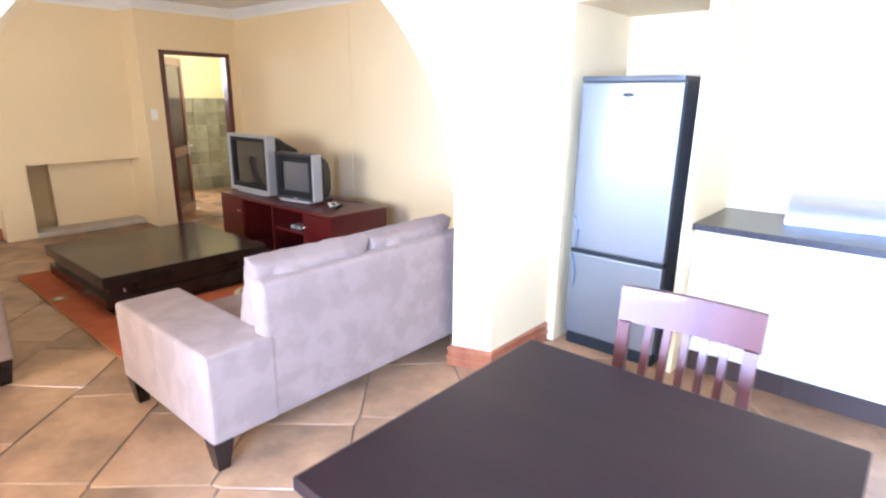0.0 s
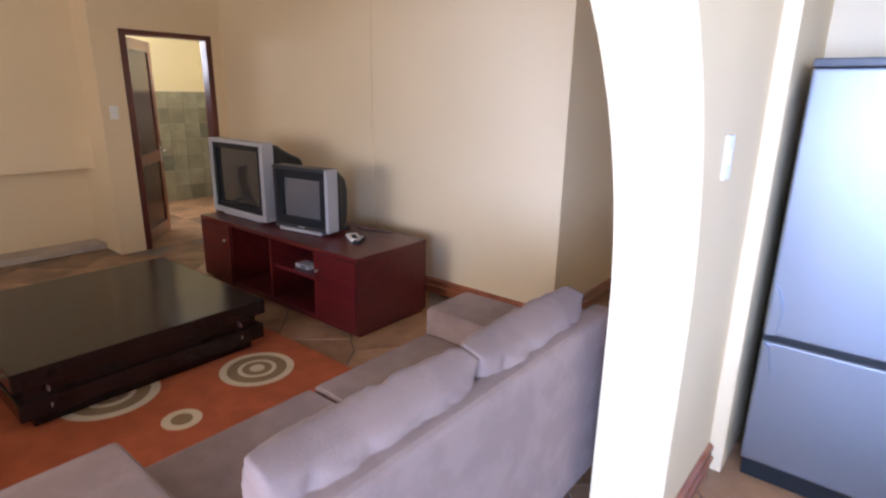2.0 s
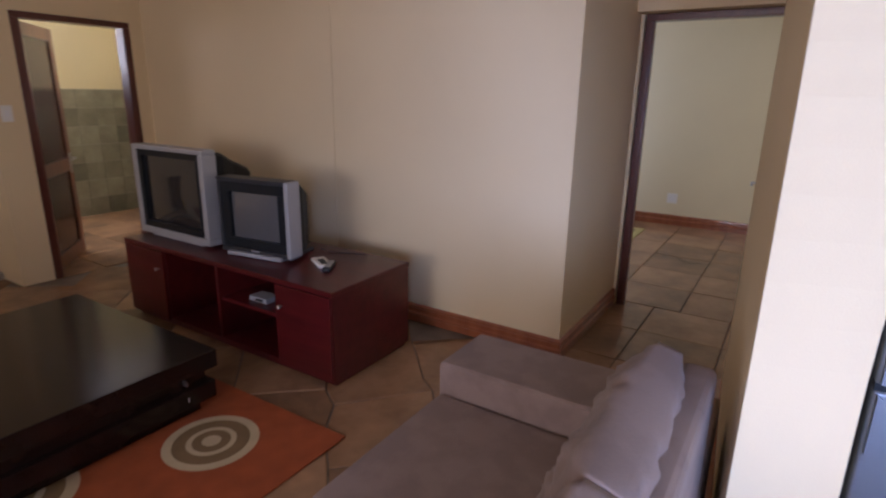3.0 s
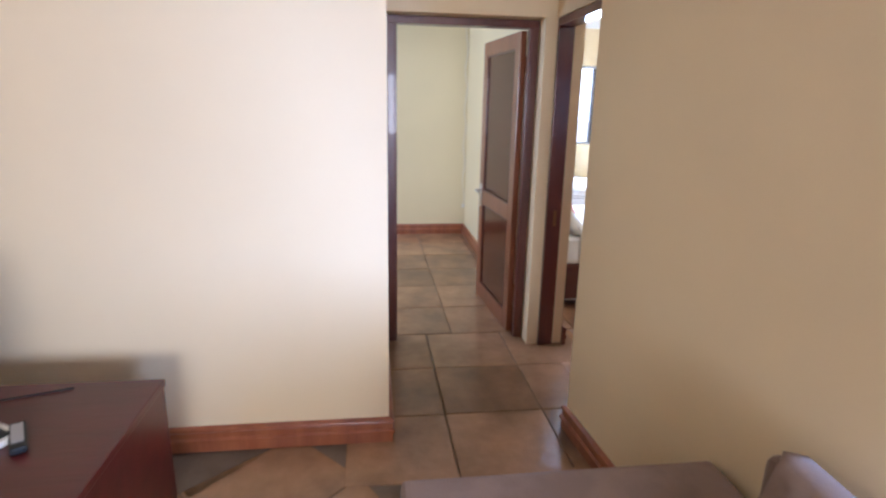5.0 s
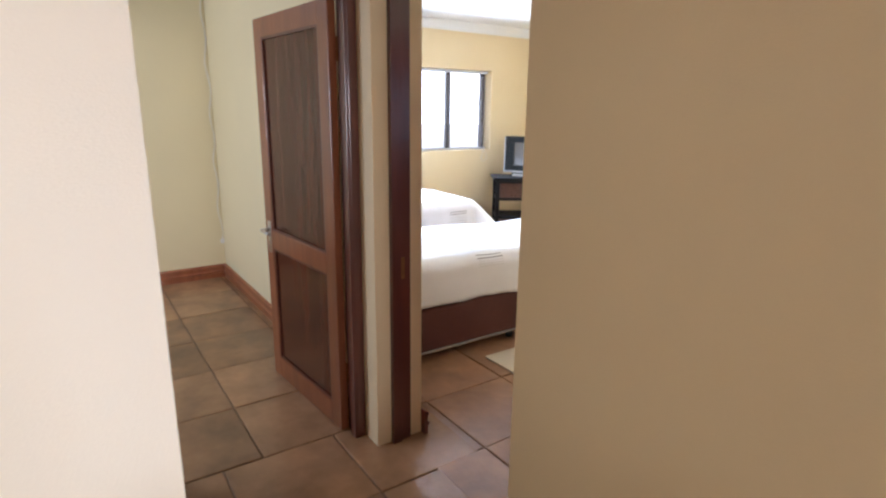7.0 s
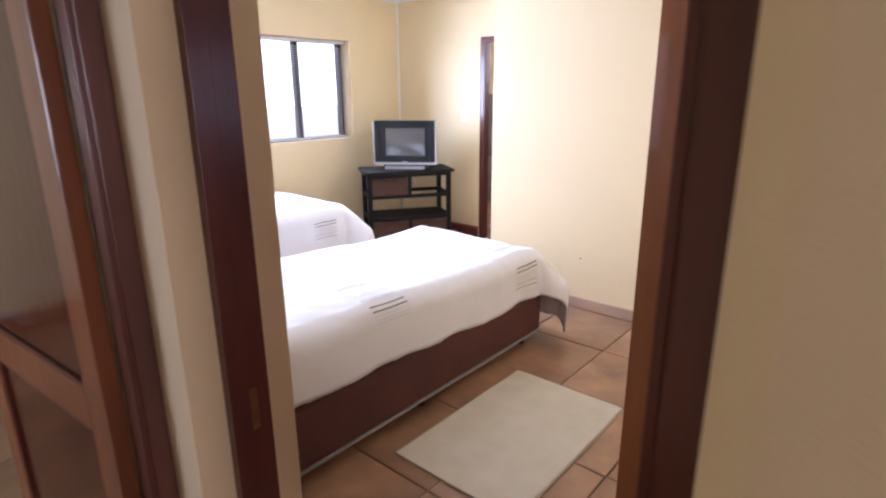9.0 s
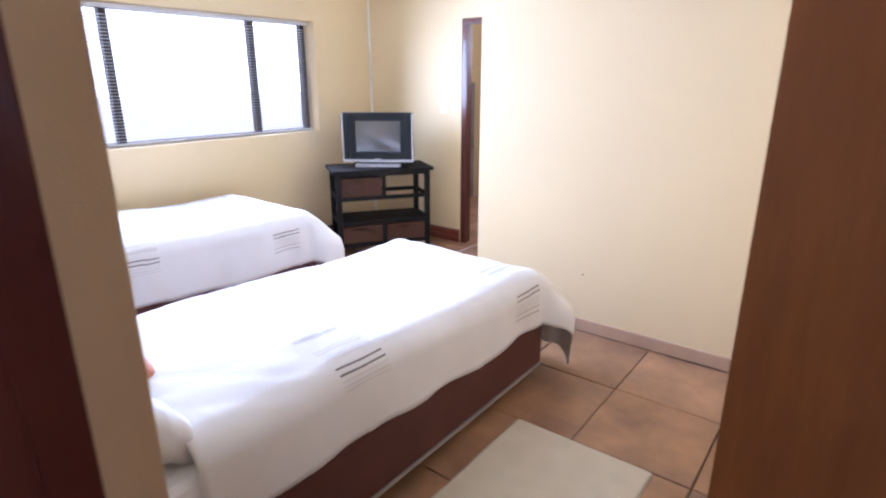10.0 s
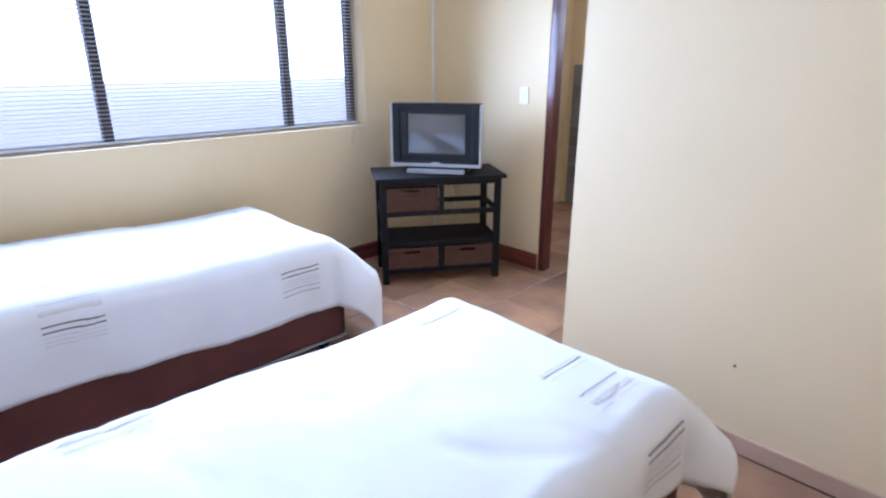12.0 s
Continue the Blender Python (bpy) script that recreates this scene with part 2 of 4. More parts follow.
# ---- floors ----
def tiles(parent, xs, ys, z, mat, gap=0.006, skip=None, jit=0.0015, seed=1):
    rng = random.Random(seed)
    shared = {}
    for i in range(len(xs) - 1):
        for j in range(len(ys) - 1):
            cx, cy = (xs[i] + xs[i + 1]) / 2, (ys[j] + ys[j + 1]) / 2
            if skip and skip(cx, cy):
                continue
            w, d = round(xs[i + 1] - xs[i] - gap, 3), round(ys[j + 1] - ys[j] - gap, 3)
            if (w, d) not in shared:
                bm = bmesh.new()
                hw, hd, e = w / 2, d / 2, 0.004
                lo = [bm.verts.new((sx * hw, sy * hd, -0.012)) for sx, sy in ((-1, -1), (1, -1), (1, 1), (-1, 1))]
                mi = [bm.verts.new((sx * hw, sy * hd, -0.003)) for sx, sy in ((-1, -1), (1, -1), (1, 1), (-1, 1))]
                hi = [bm.verts.new((sx * (hw - e), sy * (hd - e), 0)) for sx, sy in ((-1, -1), (1, -1), (1, 1), (-1, 1))]
                bm.faces.new(hi)
                for k in range(4):
                    n = (k + 1) % 4
                    bm.faces.new((lo[k], lo[n], mi[n], mi[k]))
                    bm.faces.new((mi[k], mi[n], hi[n], hi[k]))
                me = bpy.data.meshes.new("tile")
                bm.to_mesh(me)
                bm.free()
                me.materials.append(mat)
                shared[w, d] = me
            ob = new("tile", shared[w, d])
            ob.parent = parent
            ob.matrix_basis = pose(cx, cy, z + rng.uniform(-jit, jit), rng.uniform(-0.12, 0.12), rng.uniform(-0.12, 0.12), 0)


def steps(start, stop, pitch):
    out, v = [], start
    while v < stop - 1e-6:
        out.append(v)
        v += pitch
    return out + [stop]


floor_1 = structure("floor_1", box(-2.5, 5.2, -2.9, 9.0, -0.12, -0.009), grout, "grey-brown grout bed under large slate floor tiles")
floor_2 = structure("floor_2", box(5.2, 8.9, 1.66, 5.0, -0.12, -0.009), grout, "grout bed under brown slate tiles of the spare bedroom")
floor_3 = structure("floor_3", box(4.0, 8.9, -4.5, 1.66, -0.12, -0.009), grout, "grout bed under ochre floor tiles of the twin bedroom")

# ---- walls ----
def boxes(*bs):
    bm = bmesh.new()
    for b in bs:
        box(*b, bm=bm)
    return bm


AX, AA, AB, AZ = 1.35, 1.19, 1.32, 0.845     # arch: centre, half width, rise, springing height
YF, YB, YR = 1.56, 1.785, 1.915              # front and back of the arch wall, back at the corridor end
AS = 1.11                                   # half width of the arch at the back
arc = [(AX - AA * math.cos(math.pi * k / 40), AZ + AB * math.sin(math.pi * k / 40)) for k in range(41)]


def arch_wall():
    bm = bmesh.new()
    # strips over the arch
    XE = 4.065
    back = lambda x: YB + (YR - YB) * max(0.0, (x - AX - AS) / (XE - AX - AS))
    line = [(-2.4, None)] + [(AX - AA, 0.0)] + arc + [(AX + AA, 0.0)] + [(XE, None)]
    cols = []
    for x, z in line:
        xb = AX + (x - AX) * AS / AA if z is not None else x
        lo = z if z is not None else 0.0
        cols.append([bm.verts.new(p) for p in ((x, YF, lo), (x, YF, H), (xb, back(xb), lo), (xb, back(xb), H))])
    for n, (a, b) in enumerate(zip(cols, cols[1:])):
        bm.faces.new((a[0], b[0], b[1], a[1]))
        bm.faces.new((a[2], a[3], b[3], b[2]))
        bm.faces.new((a[0], a[2], b[2], b[0]))
        bm.faces.new((a[1], b[1], b[3], a[3]))
    for f in (cols[0], cols[-1]):
        bm.faces.new((f[0], f[1], f[3], f[2]))
    bmesh.ops.remove_doubles(bm, verts=bm.verts[:], dist=0.0005)
    bmesh.ops.recalc_face_normals(bm, faces=bm.faces[:])
    return bm


wall_arch = structure("wall_arch", arch_wall(), paint, "cream painted wall with a wide arched opening", category="wall")
XT = 4.053
structure("wall_tv", boxes((XT, XT + 0.12, 2.797, 6.95, 0, H)), paint, "cream painted living room wall behind the televisions")
structure("wall_corridor", boxes((XT + 0.12, 5.19, 2.797, 2.92, 0, H)), paint, "cream painted corridor wall")
structure("wall_door_a", boxes((5.065, 5.30, 1.775, 1.842, 0, H), (5.065, 5.19, 1.842, 2.797, 2.062, H), (5.19, 5.30, 1.842, 2.775, 2.062, H), (5.19, 5.30, 2.775, 5.0, 0, H)),
          paint, "cream wall pierced by the spare bedroom doorway", category="wall")
structure("wall_door_b", boxes((5.078, 8.693, 1.60, 1.735, 0, H), (5.065, 5.078, 1.60, 1.775, 0, H), (4.128, 5.065, 1.60, 1.775, 2.062, H), (4.067, 4.128, 1.60, 1.785, 0, H), (4.02, 4.066, 1.60, 1.90, 0, H)),
          paint, "cream wall with the twin bedroom doorway", category="wall")
YD = 6.764
structure("wall_washroom_door", boxes((2.83, 3.06, YD, YD + 0.14, 0, H), (3.94, XT, YD, YD + 0.14, 0, H), (3.06, 3.94, YD, YD + 0.14, 2.062, H)),
          paint, "cream wall with the washroom doorway", category="wall")
structure("wall_chimney_side", box(2.83, 2.97, YD + 0.14, 7.9, 0, H), paint, "cream return wall beside the fireplace", category="wall")
structure("wall_chimney", boxes((1.41, 2.83, 7.13, 7.9, 0.80, H)), paint, "cream plastered chimney breast over the open fireplace", category="wall")
structure("wall_hearth_left", boxes((1.41, 1.68, 7.13, 7.9, 0, 0.80)), paint, "cream pier beside the fireplace opening", category="wall")
structure("wall_hearth_back", boxes((1.95, 2.83, 7.38, 7.9, 0, 0.80), (1.68, 1.95, 7.52, 7.9, 0, 0.80)), paint, "plastered back of the fireplace recess", category="wall")
structure("wall_north", boxes((-2.4, 1.41, 7.35, 7.9, 0, H)), paint, "cream living room end wall", category="wall")
structure("hearth", box(1.68, 2.828, 7.10, 7.378, 0, 0.055, 0.006), hearth_m, "low pale screed hearth slab in the fireplace", category="hearth")
# outer walls, closed around the camera
structure("wall_west", boxes((-2.56, -2.4, -2.9, -1.6, 0, H), (-2.56, -2.4, 0.8, 1.95, 0, H), (-2.56, -2.4, 3.85, 7.9, 0, H),
                             (-2.56, -2.4, -1.6, 0.8, 2.15, H), (-2.56, -2.4, 1.95, 3.85, 0, 0.9), (-2.56, -2.4, 1.95, 3.85, 2.1, H)),
          paint, "cream outer wall with a window and glass doors")
structure("wall_south", boxes((-2.56, 0.3, -2.9, -2.74, 0, H), (2.5, 4.1, -2.9, -2.74, 0, H), (0.3, 2.5, -2.9, -2.74, 0, 1.0), (0.3, 2.5, -2.9, -2.74, 2.1, H)),
          paint, "cream kitchen wall with a window")
structure("wall_kitchen", box(3.95, 4.02, -2.9, YF - 0.001, 0, H), paint, "cream kitchen wall behind the worktop", category="wall")
structure("wall_alcove_right", box(3.235, 3.95, 0.745, 0.785, 0, H), paint, "cream partition beside the fridge", category="wall")
structure("wall_alcove_left", box(3.17, 3.95, 1.50, YF - 0.001, 0, H), paint, "cream side board of the fridge alcove", category="wall")
structure("wall_alcove_top", box(3.17, 3.95, 0.786, 1.499, 2.1, H), paint, "cream bulkhead above the fridge alcove", category="wall")
structure("wall_bedroom_west", boxes((4.021, 4.14, -1.42, 1.599, 0, H)), paint, "cream bedroom wall behind the wardrobe", category="wall")
YC, XC = -1.297, 6.555
structure("wall_bedroom_south", boxes((4.141, XC, YC - 0.12, YC, 0, H), (XC - 0.12, XC, -2.45, YC - 0.12, 0, H)), paint,
          "plain cream bedroom wall with small scuffs", category="wall")
YE, XW = -2.45, 8.693
structure("wall_bathroom", boxes((XC - 0.12, 6.62, YE - 0.14, YE, 0, H), (6.62, 7.54, YE - 0.14, YE, 2.062, H), (7.54, XW, YE - 0.14, YE, 0, H)), paint,
          "cream bedroom wall with the bathroom doorway", category="wall")
WY0, WY1, WZ0, WZ1 = -1.735, 0.87, 1.075, 2.05
structure("wall_window", boxes((XW, XW + 0.22, -4.5, WY0, 0, H), (XW, XW + 0.22, WY1, 5.0, 0, H), (XW, XW + 0.22, WY0, WY1, 0, WZ0), (XW, XW + 0.22, WY0, WY1, WZ1, H)),
          paint, "cream outer bedroom wall below and around the wide window", category="wall")
structure("wall_spare_east", boxes((8.33, XW - 0.001, 1.736, 5.0, 0, H)), paint_b, "pale yellow-green spare bedroom wall", category="wall")
structure("wall_spare_north", boxes((5.301, 6.0, 5.0, 5.15, 0, H), (7.8, 8.7, 5.0, 5.15, 0, H), (6.0, 7.8, 5.0, 5.15, 0, 0.9), (6.0, 7.8, 5.0, 5.15, 2.1, H)), paint_b,
          "pale yellow-green spare bedroom wall with a window", category="wall")
structure("wall_spare_south", boxes((5.302, 8.329, 1.736, 1.742, 0, H)), paint_b, "pale yellow-green spare bedroom wall behind the door", category="wall")
structure("wall_washroom", boxes((2.85, 2.97, 7.9, 9.05, 0, H), (2.97, 3.05, 9.05, 9.15, 0, H), (3.95, 5.3, 9.05, 9.15, 0, H), (3.05, 3.95, 9.05, 9.15, 0, 1.65), (3.05, 3.95, 9.05, 9.15, 2.25, H),
                                 (5.2, 5.3, 6.95, 9.05, 0, H), (XT + 0.12, 5.2, 6.8, 6.95, 0, H)), paint_b, "pale lime washroom wall above the tiles", category="wall")
structure("wall_ensuite", boxes((6.3, 6.42, -4.5, YE - 0.141, 0, H), (6.42, 6.6, -4.6, -4.5, 0, H), (7.4, XW, -4.6, -4.5, 0, H), (6.6, 7.4, -4.6, -4.5, 0, 1.6), (6.6, 7.4, -4.6, -4.5, 2.2, H)), paint,
          "cream bathroom wall above the tiles", category="wall")
ceiling = structure("ceiling", boxes((-2.56, 5.18, -2.9, 9.15, H, H + 0.1), (5.18, 8.92, -4.6, 5.15, H, H + 0.1)), white, "white painted ceiling")


def cornice(name, pts, label):
    """A cove running along pts; the room lies on the left of the run."""
    prof = [(0, 0), (0, -0.10), (0.014, -0.10), (0.018, -0.082), (0.032, -0.066), (0.06, -0.04), (0.08, -0.016), (0.095, -0.013), (0.095, 0)]
    return run(name, pts, prof, H - 0.001, white, label)


def run(name, pts, prof, z, mat, label):
    bm = bmesh.new()
    rings = []
    n = len(pts)
    for i, p in enumerate(pts):
        p = Vector(p)
        a = (p - Vector(pts[i - 1])).normalized() if i else None
        b = (Vector(pts[i + 1]) - p).normalized() if i < n - 1 else None
        na = Vector((-a.y, a.x)) if a else None
        nb = Vector((-b.y, b.x)) if b else None
        if na and nb:
            m = (na + nb) / (1 + na.dot(nb))
        else:
            m = na or nb
        rings.append([bm.verts.new((p.x + m.x * o, p.y + m.y * o, z + h)) for o, h in prof])
    for r, s in zip(rings, rings[1:]):
        for k in range(len(prof)):
            bm.faces.new((r[k], r[(k + 1) % len(prof)], s[(k + 1) % len(prof)], s[k]))
    for r in (rings[0], rings[-1]):
        bm.faces.new(r)
    bmesh.ops.recalc_face_normals(bm, faces=bm.faces[:])
    return tagged(part(name, bm, mat), label, name.split("_")[0], "", "structure")


cornice("trim_1", [(XT, 2.9), (XT, YD), (2.83, YD), (2.83, 7.13), (1.41, 7.13)], "white moulded plaster cornice of the living room")
cornice("trim_2", [(XW, WY0 - 0.8), (XW, 1.60), (5.3, 1.60)], "white moulded plaster cornice over the bedroom window")
cornice("trim_3", [(XC, YE), (XW, YE), (XW, WY0 - 0.8)], "white moulded plaster cornice of the bedroom recess")
cornice("trim_4", [(5.31, 1.742), (8.33, 1.742), (8.33, 5.0)], "white moulded plaster cornice of the spare bedroom")
SK = [(0, 0), (0.018, 0), (0.018, 0.045), (0.026, 0.05), (0.026, 0.062), (0.016, 0.07), (0.016, 0.098), (0.022, 0.104), (0.02, 0.116), (0.006, 0.125), (0, 0.125)]


def skirting(k, pts, label="varnished red-brown moulded wooden skirting board", mat=skirt_wood, prof=SK):
    return run("baseboard_%d" % k, pts, prof, 0.0, mat, label)


skirting(1, [(5.17, 2.797), (XT, 2.797), (XT, YD), (3.945, YD)])
skirting(2, [(3.165, YF), (AX + AA, YF), (AX + AS, YB), (4.065, YR), (4.065, 1.79)])
skirting(3, [(5.34, 1.742), (8.33, 1.742), (8.33, 5.0)])
skirting(4, [(7.545, YE), (XW, YE), (XW, 1.60), (5.03, 1.60)], "dark red-stained moulded wooden skirting board", skirt_red)
skirting(5, [(4.62, YC), (XC, YC)], "beige tile skirting along the bedroom wall", skirt_tile, [(0, 0), (0.012, 0), (0.012, 0.075), (0.009, 0.08), (0, 0.08)])
skirting(6, [(1.41, 7.35), (-2.4, 7.35)])


# ---- doors ----
def door(k, w, h, x, y, rz, angle, label, leaf_label, depth=0.10, hinge=1, with_leaf=True, fw=0.045, swing=1, leaf_y=None):
    """A frame of outer width w along local x, face at local y = 0, depth going to +y; the leaf hangs at one jamb and opens to +y."""
    d = tagged(new("door_%d" % k), label, "door", "", "structure")
    d.matrix_basis = pose(x, y, 0, 0, 0, rz)
    part("jamb", box(0, fw, 0, depth, 0, h - fw, 0.004), frame_wood, d)
    part("jamb", box(w - fw, w, 0, depth, 0, h - fw, 0.004), frame_wood, d)
    part("head", box(0, w, 0, depth, h - fw, h, 0.004), frame_wood, d)
    part("door_stop", box(fw, fw + 0.012, 0, 0.045, 0, h - fw, 0.002), frame_wood, d)
    part("door_stop", box(w - fw - 0.012, w - fw, 0, 0.045, 0, h - fw, 0.002), frame_wood, d)
    if not with_leaf:
        return d
    lw, lh, th = w - 2 * fw - 0.006, h - fw - 0.012, 0.04
    leaf = new("leaf")
    leaf.parent = d
    hx = fw + 0.003 if hinge < 0 else w - fw - 0.003
    leaf.matrix_basis = pose(hx, depth if leaf_y is None else leaf_y, 0.006, 0, 0, angle)
    sgn = 1 if hinge < 0 else -1

    def bx(a, b, c, e, z0, z1, bev=0.003):
        lo, hi = sorted((sgn * a, sgn * b))
        return box(lo, hi, c, e, z0, z1, bev)
    tagged(leaf, leaf_label)
    st, mid = 0.092, 0.84
    part("stile", bx(0, st, -th, 0, 0, lh), door_wood, leaf)
    part("stile", bx(lw - st, lw, -th, 0, 0, lh), door_wood, leaf)
    for z0, z1 in ((0, 0.12), (mid - 0.05, mid + 0.05), (lh - 0.095, lh)):
        part("rail", bx(st, lw - st, -th, 0, z0, z1), door_wood, leaf)
    for z0, z1 in ((0.12, mid - 0.05), (mid + 0.05, lh - 0.095)):
        part("panel", bx(st - 0.004, lw - st + 0.004, -th + 0.013, -0.013, z0 - 0.004, z1 + 0.004), door_panel, leaf)
        bm = bmesh.new()
        for a in (-th, -0.0125):
            lo, hi = sorted((sgn * st, sgn * (lw - st)))
            for q in ((lo, lo + 0.012, z0, z1), (hi - 0.012, hi, z0, z1), (lo + 0.012, hi - 0.012, z0, z0 + 0.012), (lo + 0.012, hi - 0.012, z1 - 0.012, z1)):
                box(q[0], q[1], a + 0.003, a + 0.0095, q[2], q[3], bm=bm)
        part("panel_moulding", bm, frame_wood, leaf)
    bm = bmesh.new()
    for side in (1, -1):
        yy = 0 if side > 0 else -th
        box(*sorted((sgn * (lw - 0.075), sgn * (lw - 0.035))), yy, yy + side * 0.004, mid - 0.08, mid + 0.10, 0.0012, bm=bm)
        cyl(0.011, (sgn * (lw - 0.055), yy, mid + 0.05), (sgn * (lw - 0.055), yy + side * 0.05, mid + 0.05), bm=bm)
        cyl(0.009, (sgn * (lw - 0.055), yy + side * 0.047, mid + 0.05), (sgn * (lw - 0.165), yy + side * 0.047, mid + 0.045), 0.007, bm=bm)
    part("lever_handle", bm, chrome, leaf, "worn brass-and-chrome lever handle", True)
    for z in (0.25, lh - 0.25):
        part("hinge", cyl(0.008, (sgn * -0.002, 0.006, z), (sgn * -0.002, 0.006, z + 0.10)), brass, leaf, "brass hinge")
    return d


# spare bedroom door: frame in the corridor end wall, leaf folded back along the wall
door(1, 0.92, 2.06, 5.185, 2.764, -90, -85.5, "dark red-stained door frame at the corridor end", "panelled hardwood door standing open")
# twin bedroom door
strike = door(2, 0.968, 2.06, 5.096, 1.768, 180, -86, "dark red-stained door frame of the twin bedroom", "panelled hardwood door swung fully open", hinge=1)
part("strike_plate", box(0.0455, 0.0475, 0.045, 0.068, 0.82, 0.92), brass, strike, "worn brass strike plate")
# washroom door beside the fireplace
door(3, 0.875, 2.06, 3.062, 6.762, 0, 50, "dark wooden door frame of the washroom", "brown panelled door standing half open", hinge=-1, depth=0.144)
# ensuite door
door(4, 0.91, 2.06, 7.535, YE + 0.004, 180, -80, "dark wooden door frame of the ensuite bathroom", "brown panelled door opened inwards", hinge=1)


# ---- windows ----
def window(k, y0, y1, z0, z1, splits, label, m, depth=0.06):
    w = tagged(new("window_%d" % k), label, "window", "", "structure")
    w.matrix_basis = m
    part("window_frame", boxes((y0, y1, 0, depth, z0, z0 + 0.025), (y0, y1, 0, depth, z1 - 0.03, z1), (y0, y0 + 0.04, 0, depth, z0 + 0.025, z1 - 0.03),
                               (y1 - 0.04, y1, 0, depth, z0 + 0.025, z1 - 0.03)), win_frame, w)
    for s in splits:
        part("mullion", box(s - 0.026, s + 0.026, 0, depth, z0 + 0.025, z1 - 0.03, 0.004), win_frame, w)
    edges = [y0] + list(splits) + [y1]
    for a, b in zip(edges, edges[1:]):
        p = part("pane", box(a + 0.02, b - 0.02, depth / 2 - 0.002, depth / 2 + 0.002, z0 + 0.02, z1 - 0.025), pane_m, w)
        p.visible_shadow = False
    return w


pane_m = bpy.data.materials.new("window_glass")
pane_m.use_nodes = True
gb = pane_m.node_tree.nodes["Principled BSDF"]
gb.inputs["Transmission Weight"].default_value, gb.inputs["Roughness"].default_value, gb.inputs["IOR"].default_value = 1.0, 0.0, 1.1

win = window(1, WY0, WY1, WZ0, WZ1, (-1.172, 0.0), "wide dark-framed bedroom window with open blinds", pose(XW + 0.14, 0, 0, 0, 0, 90) @ Matrix.Diagonal((1, -1, 1, 1)))
part("window_sill", box(WY0, WY1, 0.004, 0.144, WZ0 - 0.02, WZ0 + 0.004), white, win, "white plastered sill")
window(2, -1.6, 0.8, 0.02, 2.15, (-0.4,), "wide sliding glass doors of the kitchen", pose(-2.5, 0, 0, 0, 0, 90))
window(3, 1.95, 3.85, 0.9, 2.1, (2.9,), "dark-framed living room window", pose(-2.5, 0, 0, 0, 0, 90))
window(4, 0.3, 2.5, 1.0, 2.1, (1.4,), "kitchen window over the sink side", pose(0, -2.84, 0, 0, 0, 0))
window(5, 6.0, 7.8, 0.9, 2.1, (6.9,), "spare bedroom window", pose(0, 5.05, 0, 0, 0, 0))
window(6, 3.05, 3.95, 1.65, 2.25, (), "small high washroom window", pose(0, 9.08, 0, 0, 0, 0))
window(7, 6.6, 7.4, 1.6, 2.2, (), "small high bathroom window", pose(0, -4.56, 0, 0, 0, 0))


def blind(y0, y1, z0, z1):
    b = thing("window_blind", "grey aluminium venetian blind with open slats, lowered over the window", "blind", XW + 0.075, 0, 0, 0, "blinds over the bedroom window")
    part("head_rail", box(-0.02, 0.02, y0, y1, z1 - 0.03, z1, 0.003), slat_m, b)
    part("bottom_rail", box(-0.014, 0.014, y0, y1, z0, z0 + 0.014, 0.003), slat_m, b)
    bm = prism([(-0.0125, 0.0), (-0.006, 0.0022), (0, 0.003), (0.006, 0.0022), (0.0125, 0.0), (0.006, 0.0016), (0, 0.0023), (-0.006, 0.0016)], y0 + 0.01, y1 - 0.01)
    me = bpy.data.meshes.new("slat")
    bm.to_mesh(me)
    bm.free()
    me.materials.append(slat_m)
    n = int((z1 - z0 - 0.06) / 0.0225)
    for i in range(n):
        s = new("slat", me)
        s.parent = b
        s.matrix_basis = pose(0, 0, z0 + 0.03 + i * 0.0225, 0, 8, 0)
    for y in (y0 + 0.12, y1 - 0.12):
        part("ladder_cord", cyl(0.0012, (0.012, y, z0), (0.012, y, z1), seg=6), slat_m, b)
    return b


blind(WY0 + 0.02, WY1 - 0.02, WZ0 + 0.012, WZ1 - 0.005)


